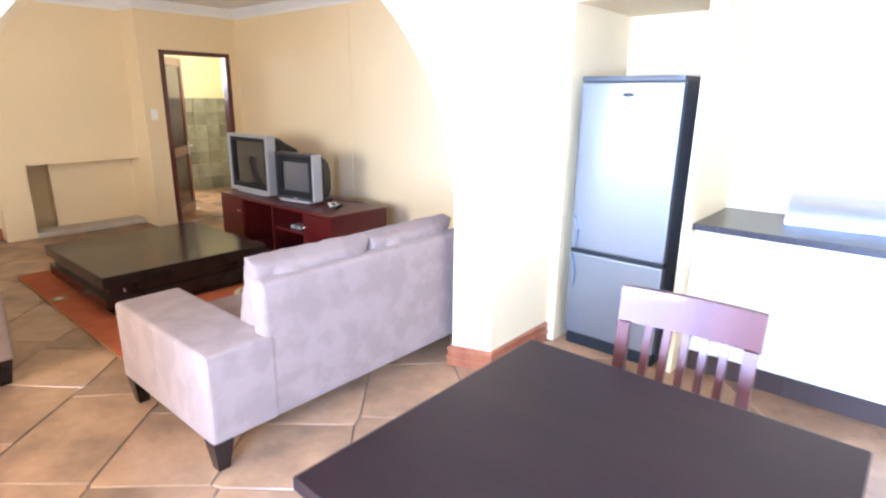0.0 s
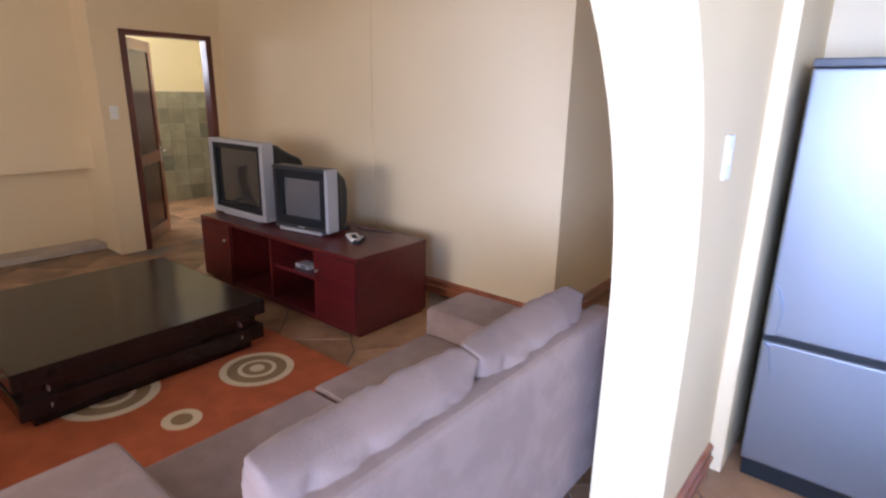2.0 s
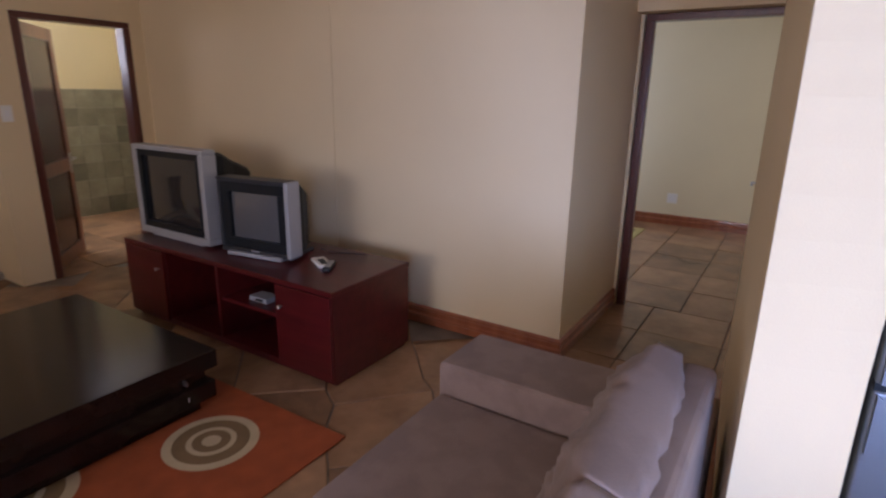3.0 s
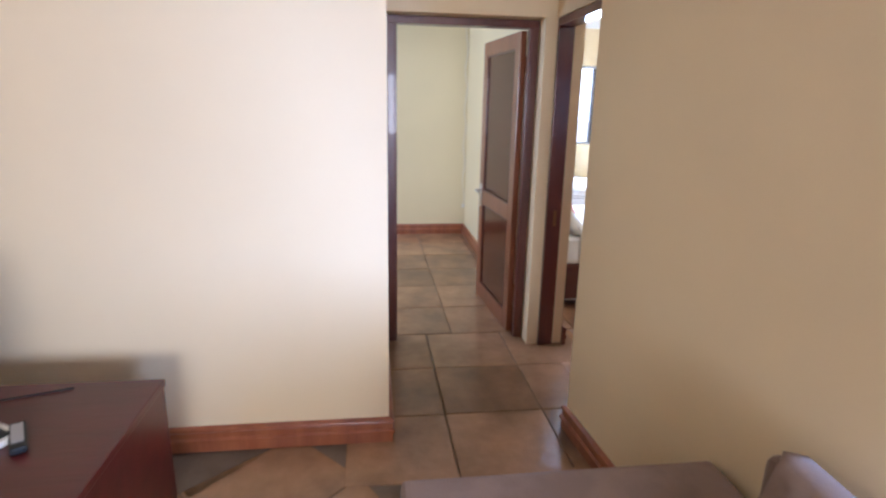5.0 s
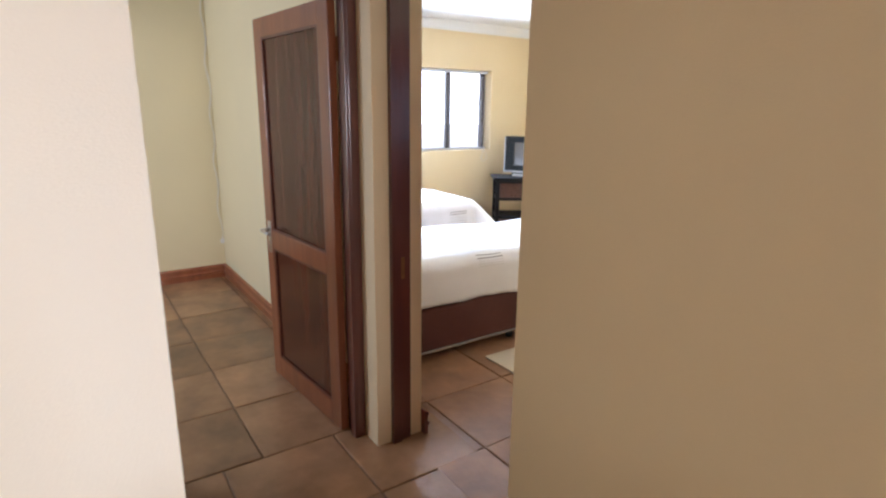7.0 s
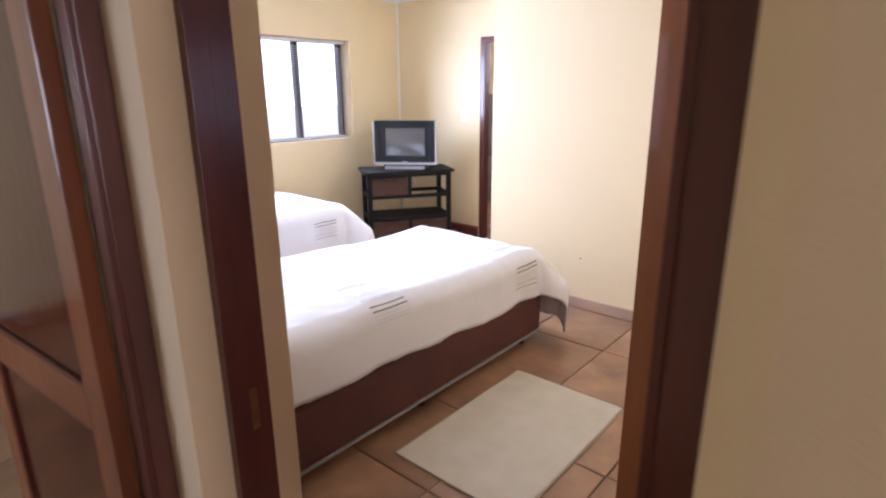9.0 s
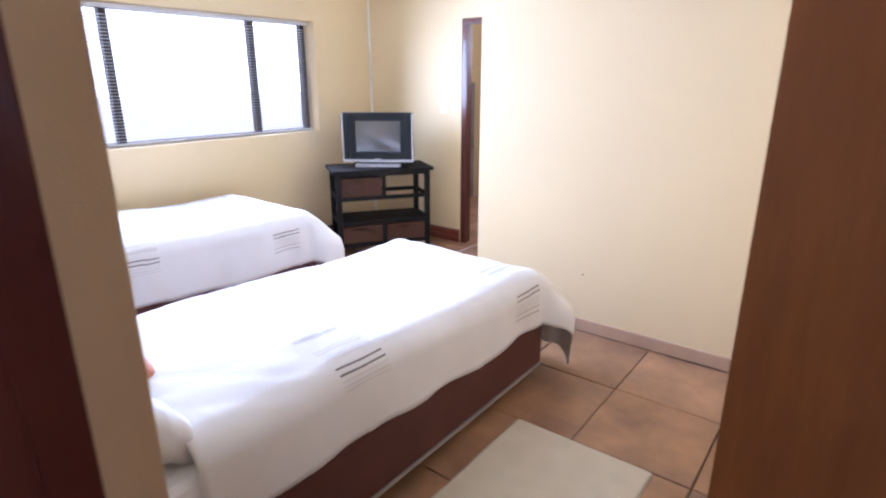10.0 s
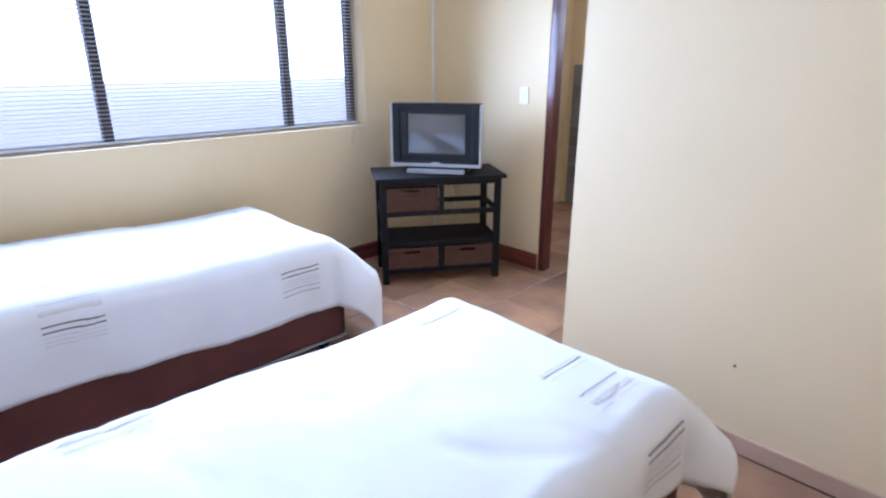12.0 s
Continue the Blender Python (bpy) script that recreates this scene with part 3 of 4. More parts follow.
# ---- living room ----
def cushion(w, d, h, puff=0.03, n=10, pleats=0.0):
    """A stuffed cushion, w by d by h, resting on z = 0, with pulled-in seams."""
    bm = bmesh.new()
    rows = {}
    for side in (1, -1):
        for i in range(n + 1):
            for j in range(n + 1):
                u, v = i / n * 2 - 1, j / n * 2 - 1
                e = (1 - abs(u) ** 4) * (1 - abs(v) ** 4)
                z = side * (h / 2 * (0.35 + 0.65 * e ** 0.5)) + puff * 0.4 * noise.noise(Vector((u * 2, v * 2, side + w))) * e + 0.016 * noise.noise(Vector((u * 5 + v, v * 7, side * 2 + w))) * e ** 0.3 - 0.013 * max(0.0, 0.16 - abs(noise.noise(Vector((u * 3 + v, v * 2.2, side * 3 + w))))) / 0.16 * e ** 0.4
                if pleats:
                    near = min(1.0, max(0.0, (abs(v) - 0.45) * 3))
                    along = u
                    z += side * pleats * near * e ** 0.3 * math.sin(along * 31 + 6 * noise.noise(Vector((along * 4, side, w)))) * (0.4 + noise.noise(Vector((along * 3, 7, side))))
                sx = 1 - 0.04 * (1 - abs(v) ** 2) * abs(u) ** 6
                rows[side, i, j] = bm.verts.new((u * w / 2 * sx, v * d / 2 * (1 - 0.04 * abs(v) ** 6 * (1 - u * u)), z + h / 2))
        for i in range(n):
            for j in range(n):
                q = [rows[side, i, j], rows[side, i + 1, j], rows[side, i + 1, j + 1], rows[side, i, j + 1]]
                bm.faces.new(q if side > 0 else q[::-1])
    rim = [(i, 0) for i in range(n)] + [(n, j) for j in range(n)] + [(i, n) for i in range(n, 0, -1)] + [(0, j) for j in range(n, 0, -1)]
    for a, b in zip(rim, rim[1:] + rim[:1]):
        bm.faces.new((rows[1, *a], rows[-1, *a], rows[-1, *b], rows[1, *b]))
    bmesh.ops.recalc_face_normals(bm, faces=bm.faces[:])
    return bm


def taper(x, y, z0, z1, a, b, sx=0, sy=0):
    bm = bmesh.new()
    v = [bm.verts.new((x + sx * (1 if z == z0 else 0) + i * r, y + sy * (1 if z == z0 else 0) + j * r, z)) for z, r in ((z0, a), (z1, b)) for i, j in ((-1, -1), (1, -1), (1, 1), (-1, 1))]
    bm.faces.new(v[3::-1])
    bm.faces.new(v[4:])
    for k in range(4):
        n = (k + 1) % 4
        bm.faces.new((v[k], v[n], v[4 + n], v[4 + k]))
    return bm


def sofa(x, y, rz, L=2.05, D=0.94):
    s = thing("sofa", "two-seat sofa in blotchy beige-grey suede on dark legs", "sofa", x, y, 0, rz, "matching sofas")
    AW, AH, BH, BT = 0.33, 0.55, 0.795, 0.105
    part("base", box(AW, L - AW, 0.012, D - 0.03, 0.14, 0.27, 0.012), suede, s, smooth=False)
    part("arm", box(0, AW, 0, D, 0.14, AH, 0.026, 3), suede, s)
    part("arm", box(L - AW, L, 0, D, 0.14, AH, 0.026, 3), suede, s)
    part("backrest", box(AW - 0.055, L - AW + 0.02, 0.004, BT, 0.142, BH, 0.035, 4), suede, s)
    sw = (L - 2 * AW) / 2
    for i in range(2):
        c = part("seat_cushion", box(-sw / 2 + 0.004, sw / 2 - 0.004, 0, D - BT - 0.02, 0, 0.16, 0.03, 3), suede, s)
        c.matrix_basis = pose(AW + sw * (i + 0.5), BT + 0.01, 0.268)
        bk = part("back_cushion", cushion(0.665, 0.47, 0.19, 0.02, 48, pleats=0.0045), suede, s, smooth=True)
        bk.matrix_basis = pose(0.63 + 0.66 * i, 0.335, 0.475) @ pose(0, 0, 0, 107, 0, (-1, 1.5)[i]) @ pose(0, 0.205, 0)
    for px, py in ((0.05, 0.05), (L - 0.05, 0.05), (0.05, D - 0.06), (L - 0.05, D - 0.06)):
        part("leg", taper(px, py, 0, 0.143, 0.026, 0.045), wenge, s, "dark tapered wooden leg")
    return s


sofa_1 = sofa(0.995, 1.856, 0)
copy_thing(sofa_1, pose(-0.27, 5.48, 0, 0, 0, -90))

ct = thing("coffee_table", "low square dark-wood coffee table with drawers, on the orange rug", "coffee table", 1.31, 3.985, 0.012)
part("tabletop", box(0, 1.28, 0, 1.325, 0.225, 0.315, 0.006), wenge, ct, "glossy dark veneer top")
part("carcass", box(0.045, 1.235, 0.045, 1.28, 0.15, 0.226), wenge, ct)
part("lower_tier", box(0.012, 1.268, 0.012, 1.313, 0.065, 0.155, 0.006), wenge, ct)
part("plinth", box(0.07, 1.21, 0.07, 1.255, 0.0, 0.066), wenge, ct)
for yy in (0.03, 1.295):
    for xx in (0.14, 1.12):
        for zz in (0.19, 0.11):
            part("drawer_pull", box(xx - 0.003, xx + 0.003, yy - 0.019, yy + 0.019, zz - 0.011, zz + 0.011, 0.001), chrome, ct, "small chrome pull")

rug = thing("rug", "orange wool rug with cream and brown ringed circles", "rug", 0, 0, 0)
part("field", box(1.15, 2.745, 3.31, 5.65, 0.0035, 0.0115, 0.003), rug_orange, rug, "orange wool pile")


def ring(cx, cy, r, lvl, mat, name):
    part(name, cyl(r, (cx, cy, 0.0105), (cx, cy, 0.0118 + 0.0007 * lvl), seg=48), mat, rug)


for cx, cy, rr in ((2.383, 3.781, 0.205), (1.72, 4.1, 0.24), (1.22, 4.75, 0.15)):
    for k, (f, m_) in enumerate(((1, rug_cream), (0.80, rug_brown), (0.52, rug_cream), (0.40, rug_brown), (0.20, rug_cream))):
        if cx - rr * f > 1.155:
            ring(cx, cy, rr * f, k, m_, "circle")
for k, (f, m_) in enumerate(((0.092, rug_cream), (0.05, rug_brown))):
    ring(1.857, 3.603, f, k, m_, "dot")
part("edge_binding", box(1.146, 1.152, 3.306, 5.654, 0.0035, 0.0105), material("ochre_binding", (0.42, 0.22, 0.06), 0.9, 0.2, 20, 150, 0.3), rug, "ochre edge binding")

cab = thing("tv_cabinet", "long dark red mahogany television cabinet with open shelves and two doors", "cabinet", 3.04, 3.65, 0)
W, D, HH = 1.89, 0.66, 0.55
part("top", box(-0.012, D, -0.008, W + 0.008, HH - 0.03, HH, 0.005), mahogany, cab)
part("bottom", box(0.0, D, 0.0, W, 0.03, 0.06), mahogany, cab)
part("plinth", box(0.03, D - 0.01, 0.02, W - 0.02, 0, 0.031), mahogany, cab)
for yy in (0.0, 0.40, 0.925, 1.45, W - 0.022):
    part("side_panel", box(0.001, D - 0.011, yy, yy + 0.022, 0.06, HH - 0.03), mahogany, cab)
part("back_panel", box(D - 0.01, D, 0, W, 0.03, HH - 0.03), mahogany, cab)
part("shelf", box(0.02, D - 0.012, 0.422, 0.925, 0.30, 0.32), mahogany, cab)
for y0, y1, kn in ((0.004, 0.41, 0.36), (1.462, W - 0.004, 1.51)):
    dd = part("cabinet_door", box(-0.016, 0.0, y0, y1, 0.045, HH - 0.034, 0.003), mahogany, cab)
    bm = cyl(0.006, (-0.016, kn, 0.40), (-0.032, kn, 0.40), seg=10)
    bmesh.ops.create_uvsphere(bm, u_segments=12, v_segments=8, radius=0.012, matrix=Matrix.Translation((-0.036, kn, 0.40)))
    part("knob", bm, chrome, dd, "small chrome knob", True)


def crt(name, label, x, y, z, rz, w, h, d, face, tube, speakers=0.0, foot=0.03, bezel=0.06, chin=0.09, surr=0.05):
    """A tube television; local x runs along the front, the front faces -y."""
    t = thing(name, label, "television", x, y, z, rz)
    fr = bmesh.new()
    sx, zz0, zz1 = bezel + speakers, foot + chin, foot + h - bezel
    for q in ((0, w, foot, zz0), (0, w, zz1, foot + h), (0, sx, zz0, zz1), (w - sx, w, zz0, zz1)):
        box(q[0], q[1], 0.0, 0.10, q[2], q[3], 0.006, bm=fr)
    part("front_frame", fr, face, t)
    ins = bmesh.new()
    for q in ((sx, w - sx, zz0, zz0 + surr), (sx, w - sx, zz1 - surr, zz1), (sx, sx + surr, zz0 + surr, zz1 - surr), (w - sx - surr, w - sx, zz0 + surr, zz1 - surr)):
        box(q[0], q[1], 0.008, 0.06, q[2], q[3], 0.004, bm=ins)
    part("screen_surround", ins, dark_plastic, t, "black screen surround")
    g = bmesh.new()
    n = 12
    vs = [[g.verts.new((sx + 0.03 + (w - 2 * sx - 0.06) * i / n, 0.03 - 0.016 * (1 - (i / n * 2 - 1) ** 2) * (1 - (j / n * 2 - 1) ** 2) + 0.004, zz0 + 0.025 + (zz1 - zz0 - 0.05) * j / n)) for j in range(n + 1)] for i in range(n + 1)]
    for i in range(n):
        for j in range(n):
            g.faces.new((vs[i][j], vs[i + 1][j], vs[i + 1][j + 1], vs[i][j + 1]))
    part("screen", g, tube, t, "switched-off grey glass screen", True)
    b = bmesh.new()
    rings = []
    for k, (yy, a, top, bot) in enumerate(((0.10, 0.012, 0.012, 0.0), (0.17, 0.03, 0.03, 0.0), (0.30, 0.10, 0.09, 0.01), (d - 0.03, 0.17, 0.16, 0.03), (d, 0.19, 0.18, 0.05))):
        x0, x1, z0, z1 = a, w - a, foot + bot, foot + h - top
        c = min(0.02, (x1 - x0) / 8)
        rings.append([b.verts.new((px, yy, pz)) for px, pz in ((x0 + c, z0), (x1 - c, z0), (x1, z0 + c), (x1, z1 - c), (x1 - c, z1), (x0 + c, z1), (x0, z1 - c), (x0, z0 + c))])
    for r, q in zip(rings, rings[1:]):
        for k in range(8):
            b.faces.new((r[k], r[(k + 1) % 8], q[(k + 1) % 8], q[k]))
    b.faces.new(rings[-1])
    b.faces.new(rings[0][::-1])
    bmesh.ops.recalc_face_normals(b, faces=b.faces[:])
    part("housing", b, dark_plastic, t, "dark plastic rear housing")
    part("foot", box(w * 0.14, w * 0.86, 0.02, d * 0.75, 0, foot + 0.004, 0.006), face, t)
    part("badge", box(w / 2 - 0.03, w / 2 + 0.03, -0.002, 0.004, foot + chin * 0.62, foot + chin * 0.62 + 0.009), silver_plastic, t, "small blurred badge")
    return t


crt("television", "large silver tube television, switched off, on the mahogany cabinet", 3.165, 5.56, 0.551, -90, 0.76, 0.60, 0.50, silver_plastic, glass_crt, 0.015, 0.02, 0.03, 0.045, 0.04)
crt("television", "smaller silver-grey tube television, switched off, on the mahogany cabinet", 3.175, 4.69, 0.551, -82, 0.53, 0.455, 0.42, charcoal, glass_crt_b, 0.0, 0.02, 0.022, 0.03, 0.06)
tv2 = bpy.data.objects["television.001"]
part("edge_strip", box(0.508, 0.536, -0.006, 0.102, 0.03, 0.478, 0.005), silver_plastic, tv2, "silver side strip")
part("top_strip", box(0.0, 0.508, -0.004, 0.102, 0.462, 0.479, 0.004), charcoal, tv2, "charcoal top strip")
part("lower_lip", box(0.06, 0.47, -0.02, 0.05, 0.006, 0.03, 0.006), silver_plastic, tv2, "curved silver lower lip")
rm = thing("remote_control", "white remote control lying on the mahogany cabinet", "remote control", 3.36, 4.03, 0.551, 60)
part("body", box(-0.09, 0.09, -0.04, 0.04, 0, 0.02, 0.006), white_gloss, rm)
part("keypad", box(-0.07, 0.03, -0.018, 0.018, 0.02, 0.022), dark_plastic, rm)
rm2 = thing("remote_control", "black remote control lying on the cabinet", "remote control", 3.33, 3.94, 0.551, 30)
part("body", box(-0.085, 0.085, -0.022, 0.022, 0, 0.022, 0.006), dark_plastic, rm2)
part("keypad", box(-0.05, 0.07, -0.016, 0.016, 0.022, 0.024), silver_plastic, rm2)
dec = thing("decoder_box", "small silver box on the cabinet's middle shelf", "decoder", 3.12, 4.25, 0.321, 0)
part("body", box(0, 0.1, 0, 0.15, 0, 0.03, 0.005), silver_plastic, dec)
part("front_window", box(-0.002, 0.002, 0.03, 0.09, 0.008, 0.022), dark_plastic, dec)
seam = structure("trim_5", box(XT - 0.006, XT - 0.0005, 4.545, 4.557, 0.13, H - 0.11), paint, "thin painted cable cover strip on the wall", category="trim")


def switch(name, label, x, y, z, rz, w=0.075, h=0.12):
    s = thing(name, label, "switch", x, y, z, rz)
    part("plate", box(-w / 2, w / 2, -0.009, 0, -h / 2, h / 2, 0.003), white_gloss, s)
    part("rocker", box(-0.012, 0.012, -0.013, -0.008, -0.022, 0.022, 0.002), white, s)


switch("light_switch", "white plastic light switch on the cream door wall", 2.935, YD, 1.33, 0)
switch("light_switch", "white double light switch on the arch pillar", 2.69, YF, 1.38, 0, 0.075, 0.135)
switch("light_switch", "white light switch beside the ensuite door", 7.735, YE, 1.30, 180)
switch("wall_socket", "white wall socket above the skirting", 8.33, 2.99, 0.33, -90, 0.12, 0.12)

# ---- dining corner and kitchen ----
tb = thing("dining_table", "dark plum-brown wooden dining table with a bare top", "table", 0.672, -0.20, 0)
part("tabletop", box(0, 0.985, 0, 0.965, 0.715, 0.75, 0.005), table_wood, tb)
part("apron", box(0.06, 0.925, 0.06, 0.905, 0.63, 0.716), table_wood, tb)
for px, py in ((0.085, 0.085), (0.9, 0.085), (0.085, 0.88), (0.9, 0.88)):
    part("leg", taper(px, py, 0, 0.64, 0.028, 0.04), table_wood, tb)


def dining_chair(x, y, rz):
    """Local front faces -x; the back stands at +x."""
    c = thing("dining_chair", "reddish-brown wooden dining chair with a slatted back, pushed to the table", "chair", x, y, 0, rz)
    for yy in (-0.205, 0.205):
        bm = bmesh.new()
        ps = [(0.19, 0.0), (0.17, 0.42), (0.2, 0.65), (0.224, 0.79)]
        rings = [[bm.verts.new((px + a * 0.018, yy + b * 0.02, pz)) for a, b in ((-1, -1), (1, -1), (1, 1), (-1, 1))] for px, pz in ps]
        for r, q in zip(rings, rings[1:]):
            for k in range(4):
                bm.faces.new((r[k], r[(k + 1) % 4], q[(k + 1) % 4], q[k]))
        bm.faces.new(rings[0][::-1])
        bm.faces.new(rings[-1])
        bmesh.ops.recalc_face_normals(bm, faces=bm.faces[:])
        part("back_post", bm, chair_wood, c)
        part("leg", taper(-0.19, yy * 0.95, 0, 0.43, 0.018, 0.022), chair_wood, c)
    n = 26
    bm = bmesh.new()
    top = []
    for i in range(n + 1):
        u = i / n * 2 - 1
        bow = 0.022 * (1 - u * u)
        top.append([bm.verts.new((0.232 + bow + a * 0.013 + 0.02 * (pz > 0.85), u * 0.232, pz + 0.0 * u)) for a, pz in ((-1, 0.785), (1, 0.785), (1, 0.912), (-1, 0.912))])
    for r, q in zip(top, top[1:]):
        for k in range(4):
            bm.faces.new((r[k], r[(k + 1) % 4], q[(k + 1) % 4], q[k]))
    bm.faces.new(top[0][::-1])
    bm.faces.new(top[-1])
    bmesh.ops.recalc_face_normals(bm, faces=bm.faces[:])
    part("top_rail", bm, chair_wood, c)
    part("lower_rail", box(0.185, 0.207, -0.19, 0.19, 0.50, 0.54, 0.004), chair_wood, c)
    for k in range(5):
        yy = -0.125 + k * 0.0625
        bm = taper(0.198, yy, 0.535, 0.79, 0.0125, 0.0125)
        for v in bm.verts:
            if v.co.z > 0.7:
                v.co.x += 0.043 + 0.02 * (1 - (yy / 0.2) ** 2)
        part("slat", bm, chair_wood, c)
    part("seat", box(-0.215, 0.2, -0.225, 0.225, 0.42, 0.455, 0.012), chair_wood, c)
    part("seat_rail", box(-0.19, 0.17, -0.195, 0.195, 0.37, 0.42), chair_wood, c)
    return c


dining_chair(1.74, 0.33, 4)

fr = thing("fridge", "tall silver fridge-freezer with dark side panels in the alcove", "fridge", 3.21, 0.855, 0)
part("cabinet", box(0.062, 0.60, 0.004, 0.586, 0.03, 1.665, 0.006), fridge_grey, fr, "dark grey fridge side and back")
part("top_cap", box(0.0, 0.60, 0, 0.59, 1.662, 1.692, 0.006), fridge_grey, fr, "dark grey plastic top")
part("upper_door", box(0, 0.058, 0, 0.59, 0.652, 1.660, 0.012, 3), steel, fr, "brushed silver fridge door")
part("lower_door", box(0, 0.058, 0, 0.59, 0.085, 0.628, 0.012, 3), steel, fr, "brushed silver freezer door")
part("gap_trim", box(0.006, 0.06, 0.003, 0.587, 0.628, 0.652), dark_plastic, fr)
part("kick_plate", box(0.02, 0.5, 0.01, 0.58, 0.0, 0.08, 0.004), dark_plastic, fr)
for z0, z1, pts_ in ((0.66, 0.86, 1), (0.40, 0.62, -1)):
    bm = prism([(0.575, z0), (0.575, z1), (0.56, z1 - 0.01), (0.535, (z0 + z1) / 2 + 0.02 * pts_), (0.545, z0 + 0.005)], -0.022, 0.004, "x")
    part("handle", bm, steel, fr, "recessed silver grip handle")
part("badge", prism([(0.30 + 0.035 * math.cos(k * 0.3927), 1.59 + 0.011 * math.sin(k * 0.3927)) for k in range(16)], -0.002, 0.002, "x"), dark_plastic, fr, "small oval badge")


def kitchen_unit(y0, y1, k):
    u = thing("kitchen_cabinet", "white laminate base cabinet with a slim handle on a dark plinth", "cabinet", 3.335, y0, 0, 0, "base cabinets under the worktop")
    w = y1 - y0
    part("body", box(0.02, 0.60, 0.001, w - 0.001, 0.135, 0.868), white_gloss, u)
    part("plinth", box(0.045, 0.55, 0.001, w - 0.001, 0, 0.134), plinth_m, u, "dark brown plinth")
    part("drawer_front", box(0, 0.019, 0.002, w - 0.002, 0.715, 0.862, 0.002), white_gloss, u)
    d = part("cabinet_door", box(0, 0.019, 0.002, w - 0.002, 0.14, 0.711, 0.002), white_gloss, u)
    part("handle", box(-0.022, -0.012, w * 0.3, w * 0.7, 0.775, 0.783, 0.002), chrome, u, "slim chrome bar handle")
    for yy in (w * 0.32, w * 0.68):
        cyl_ = cyl(0.004, (0, yy, 0.779), (-0.014, yy, 0.779), seg=8)
        part("handle_post", cyl_, chrome, u)


for i in range(5):
    kitchen_unit(0.744 - 0.55 * (i + 1), 0.744 - 0.55 * i, i)
wt = tagged(part("worktop", box(3.275, 3.948, -2.6, 0.743, 0.869, 0.906, 0.006), worktop), "dark speckled laminate kitchen worktop", "worktop")
bb = thing("bread_bin", "brushed steel roll-top bread bin on the dark worktop", "bread bin", 3.60, 0.36, 0.907, -84)
pr = [(0.20 - 0.20 * math.cos(k * math.pi / 28), 0.012 + 0.148 * math.sin(k * math.pi / 28)) for k in range(15)] + [(0.265, 0.158), (0.28, 0.146), (0.28, 0.0), (0.02, 0.0)]
part("lid", prism(pr, 0.012, 0.508, "x"), material("dull_bin_steel", (0.42, 0.43, 0.45), 0.42, 0.06, 3, 200, 0.02, metal=0.9), bb, "curved brushed steel lid")
for xx in (0.0, 0.508):
    part("end_panel", prism([(a * 1.01 - 0.002, b * 1.02) for a, b in pr], xx, xx + 0.012, "x"), silver_plastic, bb)
part("base", box(0.0, 0.52, -0.012, 0.282, 0.0, 0.011, 0.002), silver_plastic, bb)

# ---- twin bedroom ----
BW, BL, TOP, R = 1.05, 2.12, 0.62, 0.085


def hang(d, r=R):
    if d < r * math.pi / 2:
        a = d / r
        return r * math.sin(a), r * (1 - math.cos(a))
    return r, r + d - r * math.pi / 2


def cloth(u, v, lift=0.0):
    """A point of the duvet: u across, v from the foot to the head, both along the cloth."""
    cu, cv = min(max(u, R), BW - R), max(v, R)
    du, dv = u - cu, v - cv
    d = math.hypot(du, dv)
    wob = noise.noise(Vector((u * 3.1, v * 2.7, 0.3)))
    z = TOP + 0.012 * noise.noise(Vector((u * 1.7, v * 1.9, 4.0))) + 0.006 * wob + 0.006 * noise.noise(Vector((u * 7 + v * 2, v * 5, 8.0))) - 0.005 * max(0.0, 0.05 - abs(noise.noise(Vector((u * 2.3 + v, v * 1.6, 2.0))))) / 0.05 - 0.004 * max(0.0, 0.06 - abs(noise.noise(Vector((u * 4.1 - v * 2, v * 3.3, 6.0))))) / 0.06
    z += 0.045 * min(1.0, max(0.0, (v - 0.5) / 0.9))
    if d < 1e-6:
        return Vector((u, v, z + 0.02 * math.sin(math.pi * min(max(u / BW, 0), 1)) + lift))
    o, dn = hang(d)
    fold = min(1.0, max(0.0, d - R) * 5)
    o += 0.009 * fold * math.sin((u if abs(dv) > abs(du) else v) * 13 + 3 * wob) + 0.20 * fold * max(0.0, -dv / d) + 0.045 * fold * min(1, abs(du * dv) * 18) + lift
    return Vector((cu + du / d * o, cv + dv / d * o, z - dn + lift * 0.5))


def bed_stripe(u0, u1, v0, v1, parent, mat, n=14):
    bm = bmesh.new()
    rows = [[bm.verts.new(cloth(u0 + (u1 - u0) * k / 2, v0 + (v1 - v0) * i / n, 0.0025)) for k in range(3)] for i in range(n + 1)]
    for a, b in zip(rows, rows[1:]):
        for k in range(2):
            bm.faces.new((a[k], a[k + 1], b[k + 1], b[k]))
    part("stripe", bm, mat, parent)


